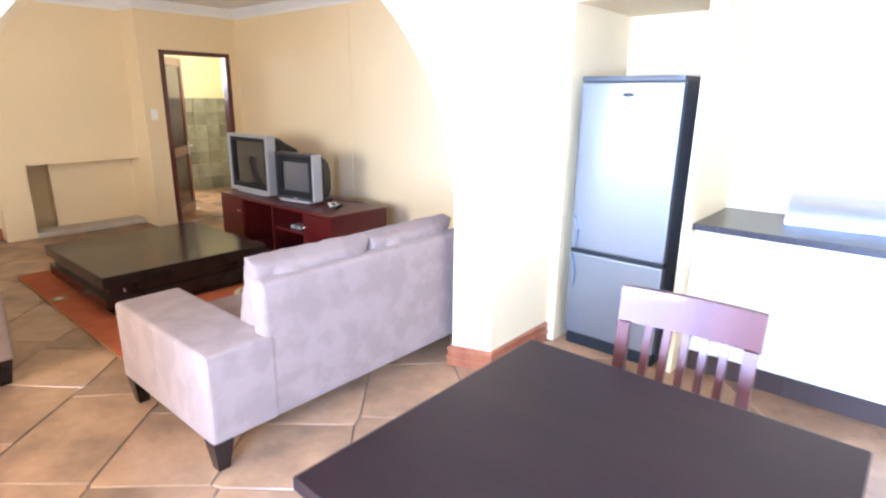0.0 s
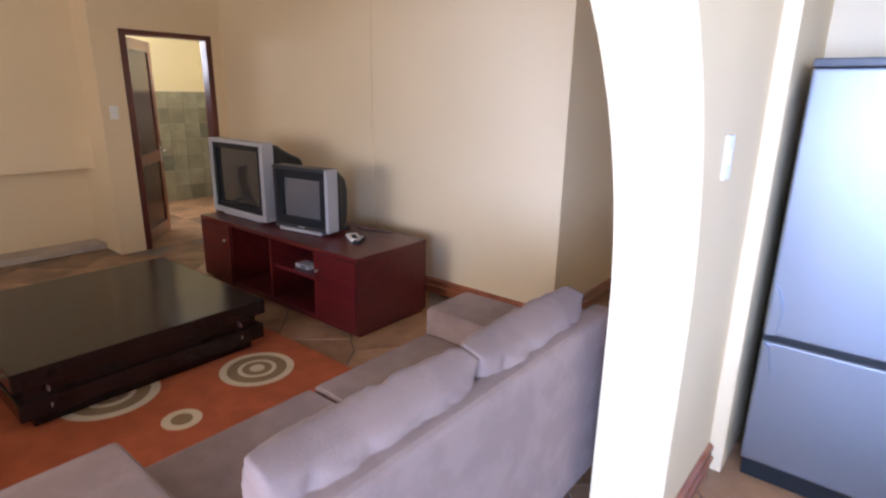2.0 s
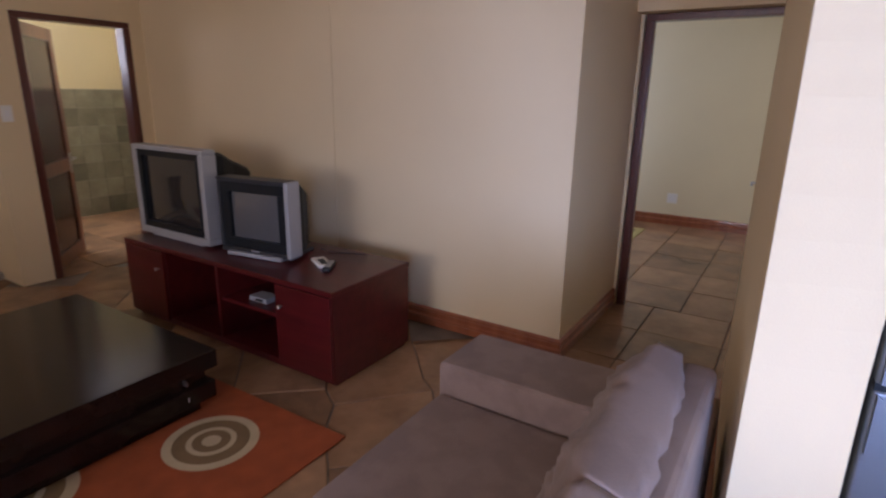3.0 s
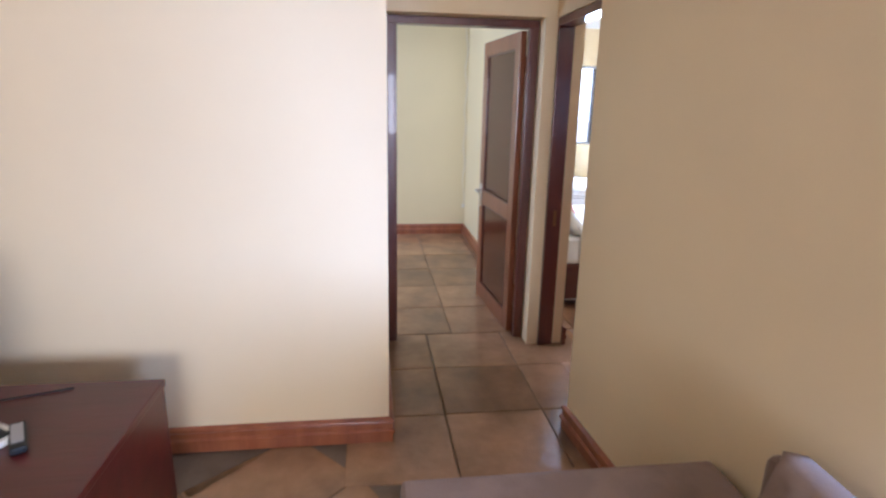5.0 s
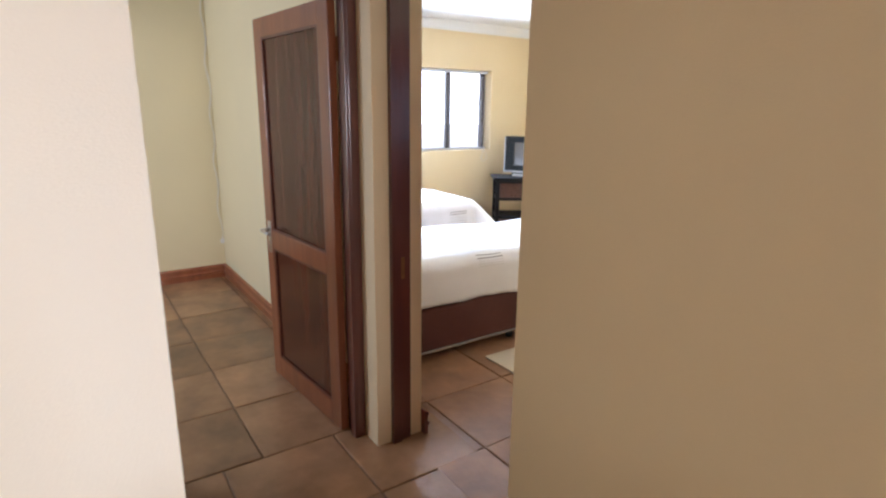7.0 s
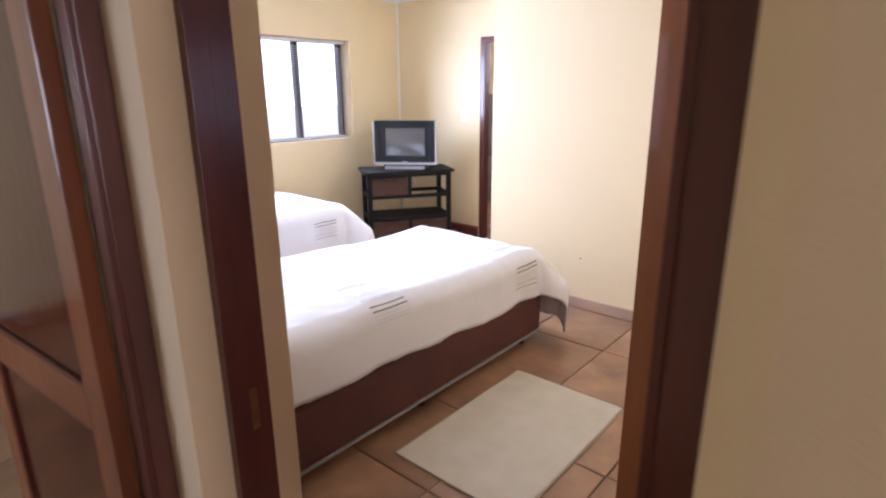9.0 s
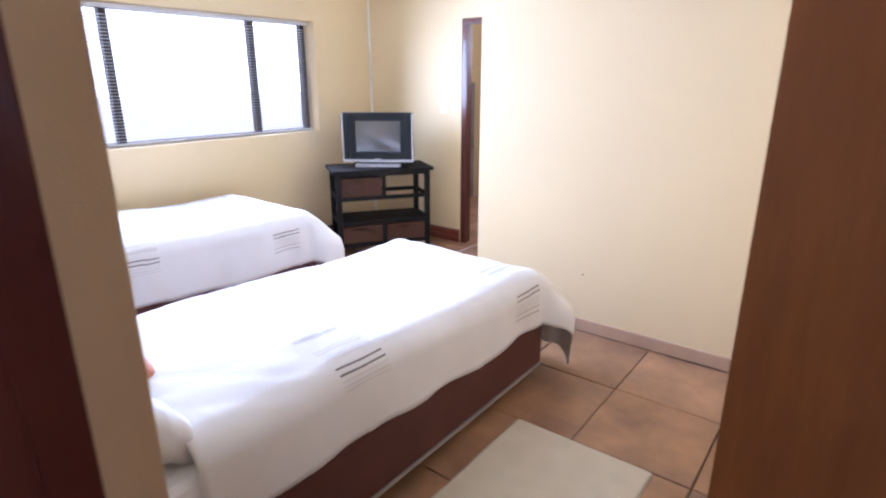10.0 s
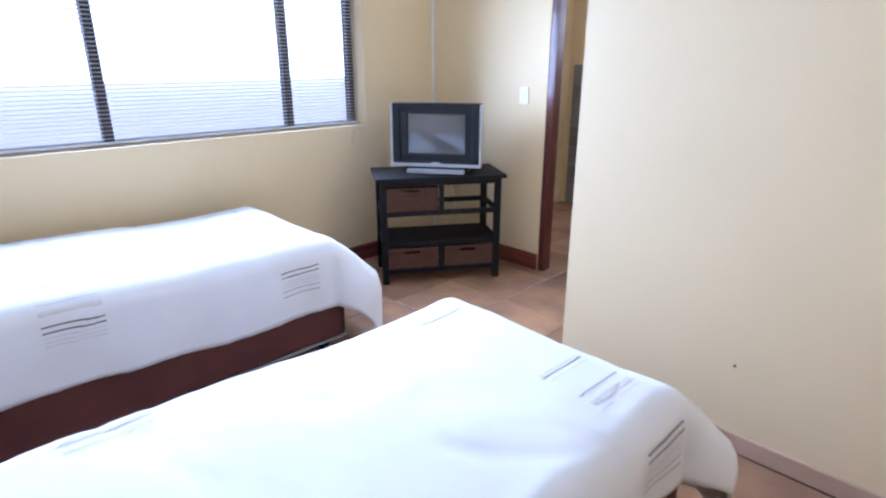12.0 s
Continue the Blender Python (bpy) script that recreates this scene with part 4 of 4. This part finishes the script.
def bed(x, y, drop, rise, shift, slip):
    b = thing("bed", "bed base and mattress in brown suede, standing on castors", "bed", x, y, 0, 0, "twin beds")
    part("base", box(0.015, BW - 0.015, 0.02, BL, 0.085, 0.37, 0.03, 3), bedbase_m, b, "brown suede bed base")
    part("hem_strip", box(0.013, BW - 0.013, 0.018, BL, 0.080, 0.087), stripe_p, b, "pale braid along the bed base")
    part("mattress", box(0.01, BW - 0.01, 0.015, BL, 0.37, 0.585, 0.05, 3), linen, b)
    for px, py in ((0.1, 0.12), (BW - 0.1, 0.12), (0.1, BL / 2), (BW - 0.1, BL / 2), (0.1, BL - 0.12), (BW - 0.1, BL - 0.12)):
        part("foot", cyl(0.025, (px, py, 0), (px, py, 0.08), 0.03, 12), dark_plastic, b)
    dv = thing("duvet", "white duvet with groups of fine grey stripes on the bed", "duvet", x, y, 0, 0, "duvets on the twin beds")
    dv.location.z = rise
    nu, nv = 70, 90
    us = [-drop + (BW + 2 * drop) * i / nu for i in range(nu + 1)]
    vs = [-0.48 + (BL - 0.2 + 0.48) * j / nv for j in range(nv + 1)]
    bm = bmesh.new()
    g = [[bm.verts.new(cloth(u, v)) for v in vs] for u in us]
    for i in range(nu):
        for j in range(nv):
            bm.faces.new((g[i][j], g[i + 1][j], g[i + 1][j + 1], g[i][j + 1]))
    cov = part("cover", bm, linen, dv, smooth=True)
    so = cov.modifiers.new("thick", "SOLIDIFY")
    so.thickness, so.offset = 0.012, -1
    foot = ((0.345, 0.018, stripe_l), (0.315, 0.004, stripe_l), (0.215, 0.006, stripe_p), (0.165, 0.020, stripe_l), (0.14, 0.004, stripe_l), (-0.022, 0.006, stripe_m), (-0.046, 0.006, stripe_m),
            (-0.075, 0.004, stripe_l), (-0.088, 0.004, stripe_l), (-0.103, 0.004, stripe_l), (-0.122, 0.004, stripe_p), (-0.15, 0.005, stripe_p))
    head = ((0.25, 0.018, stripe_l), (0.152, 0.004, stripe_l), (0.135, 0.005, stripe_l), (0.105, 0.004, stripe_l), (0.088, 0.014, stripe_l), (0.040, 0.007, stripe_m), (0.014, 0.007, stripe_m),
            (-0.006, 0.004, stripe_l), (-0.024, 0.004, stripe_l), (-0.04, 0.004, stripe_l))
    for lines, v0, du in ((foot, 0.125 + shift, slip[0]), (head, 1.215 - shift, slip[1])):
        for u0, wide, mat_ in lines:
            if u0 + du > -drop + 0.01:
                bed_stripe(u0 + du, u0 + du + wide, v0, v0 + 0.21, dv, mat_)
            if 0.0 < u0 < 0.2:
                bed_stripe(BW - u0 - wide, BW - u0, v0, v0 + 0.21, dv, stripe_l)
    return b


bed(5.655, -0.635, 0.24, 0.0, 0.0, (0.0, 0.0))
bed(7.545, -0.70, 0.33, 0.03, 0.058, (-0.05, -0.105))


def pillow(name, label, x, y, z, rx, ry, rz, w, d, h, mat, stripes=False):
    p = thing(name, label, "pillow", x, y, z)
    p.matrix_basis = pose(x, y, z, rx, ry, rz)
    part("cover", cushion(w, d, h, 0.05, 16), mat, p, smooth=True)
    if stripes:
        for k in range(3):
            bm = bmesh.new()
            u = -0.12 + k * 0.035
            rows = []
            for i in range(9):
                v = -0.09 + 0.0225 * i
                e = (1 - abs(2 * u / w) ** 4) * (1 - abs(2 * v / d) ** 4)
                zt = h / 2 + h / 2 * (0.35 + 0.65 * e ** 0.5) + 0.02 * noise.noise(Vector((4 * u / w, 4 * v / d, 1 + w))) * e + 0.016 * noise.noise(Vector((10 * u / w + 2 * v / d, 14 * v / d, 2 + w))) * e ** 0.3
                rows.append([bm.verts.new((u + q, v, zt + 0.003)) for q in (-0.003, 0.003)])
            for r, q in zip(rows, rows[1:]):
                bm.faces.new((r[0], r[1], q[1], q[0]))
            part("stripe", bm, stripe_m, p)


pillow("pillow", "white pillow with fine grey stripes at the bed head", 6.02, 1.46, 0.70, 46, 0, 4, 0.66, 0.42, 0.15, linen, True)
pillow("scatter_cushion", "salmon orange satin scatter cushion on the bed", 6.29, 1.40, 0.80, 58, 0, 3, 0.46, 0.46, 0.16, orange_m)
pillow("pillow", "white pillow at the head of the window-side bed", 8.05, 1.30, 0.635, 25, 0, 0, 0.66, 0.42, 0.15, linen)

bm = box(4.935, 5.555, -0.185, 0.80, 0.003, 0.012, 0.003)
mt = thing("bedside_mat", "cream woven cotton mat on the bedroom floor", "mat", 0, 0, 0)
part("weave", bm, mat_m, mt)
rng = random.Random(5)
for xx in (4.933, 5.557):
    bm = bmesh.new()
    for i in range(80):
        yy = -0.18 + 0.975 * i / 80
        box(xx - 0.006, xx + 0.006, yy, yy + 0.007, 0.003, 0.009, bm=bm)
    part("fringe", bm, mat_m, mt)

# wardrobe behind the open door
wd = thing("wardrobe", "built-in wardrobe with cream doors, chrome handles and brown side panel", "wardrobe", 4.142, YC + 0.002, 0)
WL = 0.69 - YC
part("side_panel", box(0, 0.462, WL - 0.02, WL, 0, 2.35), wood("brown_side_veneer", (0.36, 0.135, 0.044), (0.27, 0.10, 0.034), 0.4, "z", 0.1), wd, "brown wood-grain side panel")
part("carcass", box(0, 0.44, 0, WL - 0.021, 0.0, 2.35), white_gloss, wd)
nd = 4
for i in range(nd):
    a, b_ = (WL - 0.022) * i / nd, (WL - 0.022) * (i + 1) / nd
    dr = part("wardrobe_door", box(0.442, 0.462, a + 0.002, b_ - 0.002, 0.08, 2.32, 0.002), material("cream_laminate", (0.66, 0.48, 0.28), 0.38, 0.06, 3, 60, 0.02), wd)
    hy = b_ - 0.05 if i % 2 == 0 else a + 0.05
    bm = cyl(0.007, (0.50, hy, 1.17), (0.50, hy, 1.40), seg=12)
    for z in (1.20, 1.37):
        cyl(0.005, (0.462, hy, z), (0.50, hy, z), seg=10, bm=bm)
    part("handle", bm, chrome, dr, "chrome bar handle")

# stand with baskets in the corner
sd = thing("basket_stand", "black wooden stand with slatted shelf and wicker basket drawers", "stand", 8.13, -1.40, 0, -123.6)
SW, SD, SH = 0.865, 0.42, 0.78
part("top", box(-0.03, SW + 0.03, -0.025, SD + 0.02, SH - 0.028, SH, 0.005), black_wood, sd)
for px in (0.0, SW - 0.045):
    for py in (0.0, SD - 0.045):
        part("leg", box(px, px + 0.045, py, py + 0.045, 0, SH - 0.028, 0.003), black_wood, sd)
for z0, z1 in ((SH - 0.065, SH - 0.029), (0.50, 0.535), (0.275, 0.31), (0.075, 0.11)):
    for py in (0.008, SD - 0.034):
        part("rail", box(0.045, SW - 0.045, py, py + 0.026, z0, z1, 0.002), black_wood, sd)
    for px in (0.008, SW - 0.034):
        part("rail", box(px, px + 0.026, 0.045, SD - 0.045, z0, z1, 0.002), black_wood, sd)
for k in range(7):
    part("shelf_slat", box(0.035, SW - 0.035, 0.05 + k * 0.049, 0.09 + k * 0.049, 0.30, 0.312), black_wood, sd)
for z0, z1 in ((0.535, SH - 0.065), (0.11, 0.275)):
    part("divider", box(SW / 2 - 0.017, SW / 2 + 0.017, 0.008, 0.034, z0, z1), black_wood, sd)
part("basket_runner", box(SW / 2 - 0.012, SW / 2 + 0.012, 0.034, SD - 0.034, 0.505, 0.53), black_wood, sd)
part("basket_runner", box(SW / 2 - 0.012, SW / 2 + 0.012, 0.034, SD - 0.034, 0.08, 0.105), black_wood, sd)


def basket(px, pz, w, h):
    b = thing("wicker_basket", "brown wicker basket drawer in the black stand", "basket", 0, 0, 0, 0, "basket drawers")
    b.matrix_basis = pose(8.13, -1.40, 0, 0, 0, -123.6) @ pose(px, 0.012, pz)
    bm = bmesh.new()
    rng = random.Random(int(px * 100 + pz * 1000))
    rows = int(h / 0.011)
    cols = int(w / 0.022)
    for r in range(rows):
        zz = r * 0.011
        if r >= rows - 3 and r < rows - 1:
            segs = ((0, 0.36), (0.64, 1))
        else:
            segs = ((0, 1),)
        for s0, s1 in segs:
            for c in range(int(cols * s0), int(cols * s1)):
                x0 = w * c / cols
                dd = 0.004 if (c + r) % 2 else 0.0
                box(x0, x0 + w / cols * 0.98, dd, dd + 0.006, zz, zz + 0.0095, bm=bm)
    part("woven_front", bm, wicker, b)
    part("rim", box(0, w, -0.003, 0.014, h - 0.014, h, 0.003), wicker, b)
    part("box", boxes((0, 0.008, 0.014, 0.34, 0, h), (w - 0.008, w, 0.014, 0.34, 0, h), (0.008, w - 0.008, 0.332, 0.34, 0, h), (0.008, w - 0.008, 0.014, 0.332, 0, 0.008)), wicker, b)
    return b


basket(0.05, 0.538, 0.36, 0.165)
basket(0.05, 0.113, 0.36, 0.15)
basket(0.455, 0.113, 0.36, 0.15)
crt("television", "silver and black tube television on the black basket stand", 8.255, -1.62, SH + 0.002, -145, 0.63, 0.43, 0.36, dark_plastic, glass_crt_b, 0.04, 0.05, 0.02, 0.03, 0.05)
tv3 = bpy.data.objects["television.002"]
part("base_strip", box(-0.004, 0.634, -0.012, 0.09, 0.045, 0.068, 0.004), silver_plastic, tv3, "silver lower strip")
part("stand_foot", box(0.11, 0.52, -0.03, 0.1, 0.0, 0.03, 0.004), silver_plastic, tv3, "silver table foot")
part("edge_strip", box(-0.005, 0.008, -0.004, 0.05, 0.06, 0.475, 0.003), silver_plastic, tv3, "silver edge strip")
part("edge_strip", box(0.622, 0.635, -0.004, 0.05, 0.06, 0.475, 0.003), silver_plastic, tv3, "silver edge strip")
tagged(part("conduit", cyl(0.011, (XW - 0.013, YE + 0.013, 0.13), (XW - 0.013, YE + 0.013, H - 0.1), seg=12), white_gloss), "thin white plastic conduit running up the room corner", "conduit")
aerial = thing("wall_cable", "thin white cable running loosely down the spare bedroom corner", "cable", 0, 0, 0)
bm = bmesh.new()
pp = [(8.322 - 0.02 * (1 + math.sin(k * 0.55)) * (k % 24) / 24, 1.752 + 0.012 * (1 + math.sin(k * 0.8)), 2.46 - 0.054 * k) for k in range(0, 40)]
for p, q in zip(pp, pp[1:]):
    cyl(0.005, p, q, seg=6, bm=bm)
part("cord", bm, white_gloss, aerial)
part("plug", box(8.29, 8.33, 1.743, 1.775, 0.33, 0.37, 0.005), white_gloss, aerial)
m2 = thing("floor_mat", "olive mat with a pale yellow border on the spare bedroom floor", "mat", 0, 0, 0)
part("weave", box(6.72, 7.85, 3.17, 3.95, 0.003, 0.012, 0.003), material("yellow_border", (0.55, 0.45, 0.16), 0.9, 0.2, 10, 150, 0.3), m2)
part("field", box(6.82, 7.75, 3.25, 3.87, 0.0122, 0.0135), material("olive_field", (0.24, 0.18, 0.06), 0.9, 0.2, 10, 150, 0.3), m2)

cord = thing("blind_cord", "looped pull cord hanging below the window blind", "cord", 0, 0, 0)
bm = bmesh.new()
pp = [(XW - 0.006, WY0 + 0.10 + 0.045 * math.sin(k * math.pi / 10), WZ0 + 0.02 - 0.16 * math.sin(k * math.pi / 20) ** 0.8) for k in range(0, 21)]
for p, q in zip(pp, pp[1:]):
    cyl(0.0022, p, q, seg=6, bm=bm)
part("cord", bm, slat_m, cord)
cable = thing("power_cable", "thin white cable hanging behind the basket stand", "cable", 0, 0, 0)
bm = bmesh.new()
pp = [(8.42 + 0.04 * math.sin(k * 0.5), -2.435 + 0.004 * k, 0.72 - 0.034 * k) for k in range(0, 19)]
for p, q in zip(pp, pp[1:]):
    cyl(0.004, p, q, seg=6, bm=bm)
part("cord", bm, white_gloss, cable)
part("plug", box(8.36, 8.44, -2.45, -2.41, 0.07, 0.13, 0.006), white_gloss, cable)
nail = tagged(part("wall_nail", cyl(0.005, (5.755, YC - 0.002, 0.375), (5.755, YC + 0.014, 0.379), 0.003, 8), dark_plastic), "small bent nail in the cream bedroom wall", "nail")
tv_lead = thing("television_cable", "black television lead running over the cabinet top", "cable", 0, 0, 0)
bm = bmesh.new()
pp = [(3.55 + 0.0075 * k, 4.22 - 0.022 * k, 0.5545 + (0.012 if k in (0, 1) else 0)) for k in range(0, 14)]
for p, q in zip(pp, pp[1:]):
    cyl(0.0035, p, q, seg=6, bm=bm)
part("lead", bm, dark_plastic, tv_lead)

# ---- washroom and ensuite tiling ----
def wall_tiles(k, m, cols, rows, size, label, mat=green_tile):
    root = structure("trim_%d" % k, box(0, cols * size, 0, 0.006, 0, rows * size), pale_grout, label, category="tiling")
    root.matrix_basis = m
    me = bpy.data.meshes.new("tile")
    bm = box(-size / 2 + 0.003, size / 2 - 0.003, -0.008, 0.001, -size / 2 + 0.003, size / 2 - 0.003)
    bm.to_mesh(me)
    bm.free()
    me.materials.append(mat)
    for i in range(cols):
        for j in range(rows):
            t = new("tile", me)
            t.parent = root
            t.matrix_basis = pose((i + 0.5) * size, 0, (j + 0.5) * size)
            if k == 6 and (i, j) == (3, 3):
                t.data = me.copy()
                t.data.materials[0] = dark_tile


wall_tiles(6, pose(2.972, 9.042, 0), 10, 7, 0.215, "green-brown slate tiles on the washroom back wall")
wall_tiles(7, pose(5.192, 9.04, 0, 0, 0, -90), 9, 7, 0.215, "green-brown slate tiles on the washroom side wall")
wall_tiles(8, pose(2.978, 6.95, 0, 0, 0, 90), 9, 7, 0.215, "green-brown slate tiles beside the washroom door")
wall_tiles(9, pose(6.43, -4.49, 0, 0, 0, 180) @ pose(-2.2, 0, 0), 10, 7, 0.215, "grey tiles on the ensuite wall", grey_tile)
wall_tiles(10, pose(8.68, -2.6, 0, 0, 0, -90), 8, 7, 0.215, "grey tiles on the ensuite side wall", grey_tile)

# ---- outside ----
structure("ground", box(-300, 300, -300, 300, -0.4, -0.13), ground_m, "pale paved ground around the house", category="ground")


def hedge(x, y, w, d, h, seed):
    rng = random.Random(seed)
    t = thing("hedge", "clipped green garden hedge outside the window", "hedge", x, y, -0.13)
    part("stems", boxes(*[(w * (i + 0.5) / 8 - 0.02, w * (i + 0.5) / 8 + 0.02, d / 2 - 0.02, d / 2 + 0.02, 0, h * 0.8) for i in range(8)]), door_panel, t)
    vs, fs = [], []
    for i in range(5000):
        p = Vector((rng.uniform(0, w), rng.uniform(0, d), rng.uniform(0.05, h) * (1 - 0.12 * rng.random())))
        q = Euler((rng.uniform(0, 6), rng.uniform(0, 6), rng.uniform(0, 6))).to_matrix()
        s = rng.uniform(0.03, 0.07)
        b = len(vs)
        vs += [tuple(p + q @ Vector(c)) for c in ((-s, 0, 0), (0, -s * 0.5, 0.01), (s, 0, 0), (0, s * 0.5, 0.01))]
        fs.append((b, b + 1, b + 2, b + 3))
    me = bpy.data.meshes.new("foliage")
    me.from_pydata(vs, [], fs)
    me.materials.append(leaf_m)
    f = new("foliage", me)
    f.parent = t
    tagged(f, kind="stuff")


hedge(5.5, 7.6, 3.2, 0.9, 2.1, 3)
# added emissive panel, so the bedroom window reads white and the room gets skylight
glow = bpy.data.materials.new("glowing_backdrop")
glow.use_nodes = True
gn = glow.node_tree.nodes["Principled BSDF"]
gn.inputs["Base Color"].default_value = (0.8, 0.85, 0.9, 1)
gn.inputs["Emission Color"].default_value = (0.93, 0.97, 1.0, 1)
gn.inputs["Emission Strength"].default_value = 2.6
structure("backdrop", box(62, 62.2, -90, 80, -0.3, 40), glow, "added glowing panel standing in for bright daylight outside the bedroom window", category="backdrop")

# ---- floor tiles, last ----
P = 0.52


def slabs(parent, z, mat, turn, pitch, seed, inside):
    """Large irregular stone slabs laid in rows that run at an angle to the walls."""
    rng = random.Random(seed)
    t = radians(turn)
    ax, ay = Vector((math.cos(t), math.sin(t))), Vector((-math.sin(t), math.cos(t)))
    rows = {}
    for k in range(-14, 26):
        s, cut = -6 + rng.uniform(0, 0.5), []
        while s < 12:
            cut.append(s)
            s += rng.uniform(0.46, 0.72)
        rows[k] = cut
    offs = {}

    def corner(k, s):
        if (k, s) not in offs:
            offs[k, s] = (rng.uniform(-0.05, 0.05), rng.uniform(-0.028, 0.028))
        ds, dn = offs[k, s]
        p = ax * (s + ds) + ay * (0.704 + (k + dn / pitch) * pitch)
        return p
    for k in rows:
        if k + 1 not in rows or k - 1 not in rows:
            continue
        for s0, s1 in zip(rows[k], rows[k][1:]):
            low = sorted([s for s in rows[k - 1] if s0 < s < s1] + [s0, s1])
            top = sorted([s for s in rows[k + 1] if s0 < s < s1] + [s0, s1])
            pts = [corner(k, s) for s in low] + [corner(k + 1, s) for s in reversed(top)]
            c = sum(pts, Vector((0, 0))) / len(pts)
            if not inside(c.x, c.y):
                continue
            bm = bmesh.new()
            rings = []
            for g, h in ((0.005, -0.012), (0.005, -0.004), (0.010, 0.0)):
                rings.append([bm.verts.new((*(p - c - (p - c).normalized() * g), h)) for p in pts])
            n = len(pts)
            bm.faces.new(rings[2])
            for r, q in zip(rings, rings[1:]):
                for m in range(n):
                    bm.faces.new((r[m], r[(m + 1) % n], q[(m + 1) % n], q[m]))
            ob = part("slab", bm, mat, parent)
            ob.matrix_basis = pose(c.x, c.y, z + rng.uniform(-0.0012, 0.0012), rng.uniform(-0.1, 0.1), rng.uniform(-0.1, 0.1), 0)


slabs(floor_1, -0.0025, slate, 42, P, 11, lambda x, y: -1.3 < x < 3.9 and -1.6 < y < 7.2 and not (x > 3.7 and 1.5 < y < 2.95) and not (x > 3.0 and y > 6.75))
tiles(floor_1, [3.73, 4.25, 4.77, 5.28], [1.46, 1.98, 2.50, 3.0], 0.001, slate, seed=3)
tiles(floor_1, steps(2.95, 5.2, P), steps(6.78, 9.06, P), 0.001, slate, seed=6)
tiles(floor_2, steps(5.28, 8.40, P), [1.70, 1.80] + [2.32 + P * k for k in range(0, 6)], 0.001, slate, seed=4)
tiles(floor_3, [4.02] + [4.267 + 0.515 * i for i in range(0, 9)] + [8.693], [-4.5] + [-0.74 + 0.54 * i for i in range(-6, 5)] + [1.70], 0.0, slate_b, seed=5,
      skip=lambda x, y: x < XC - 0.2 and y < -1.45)
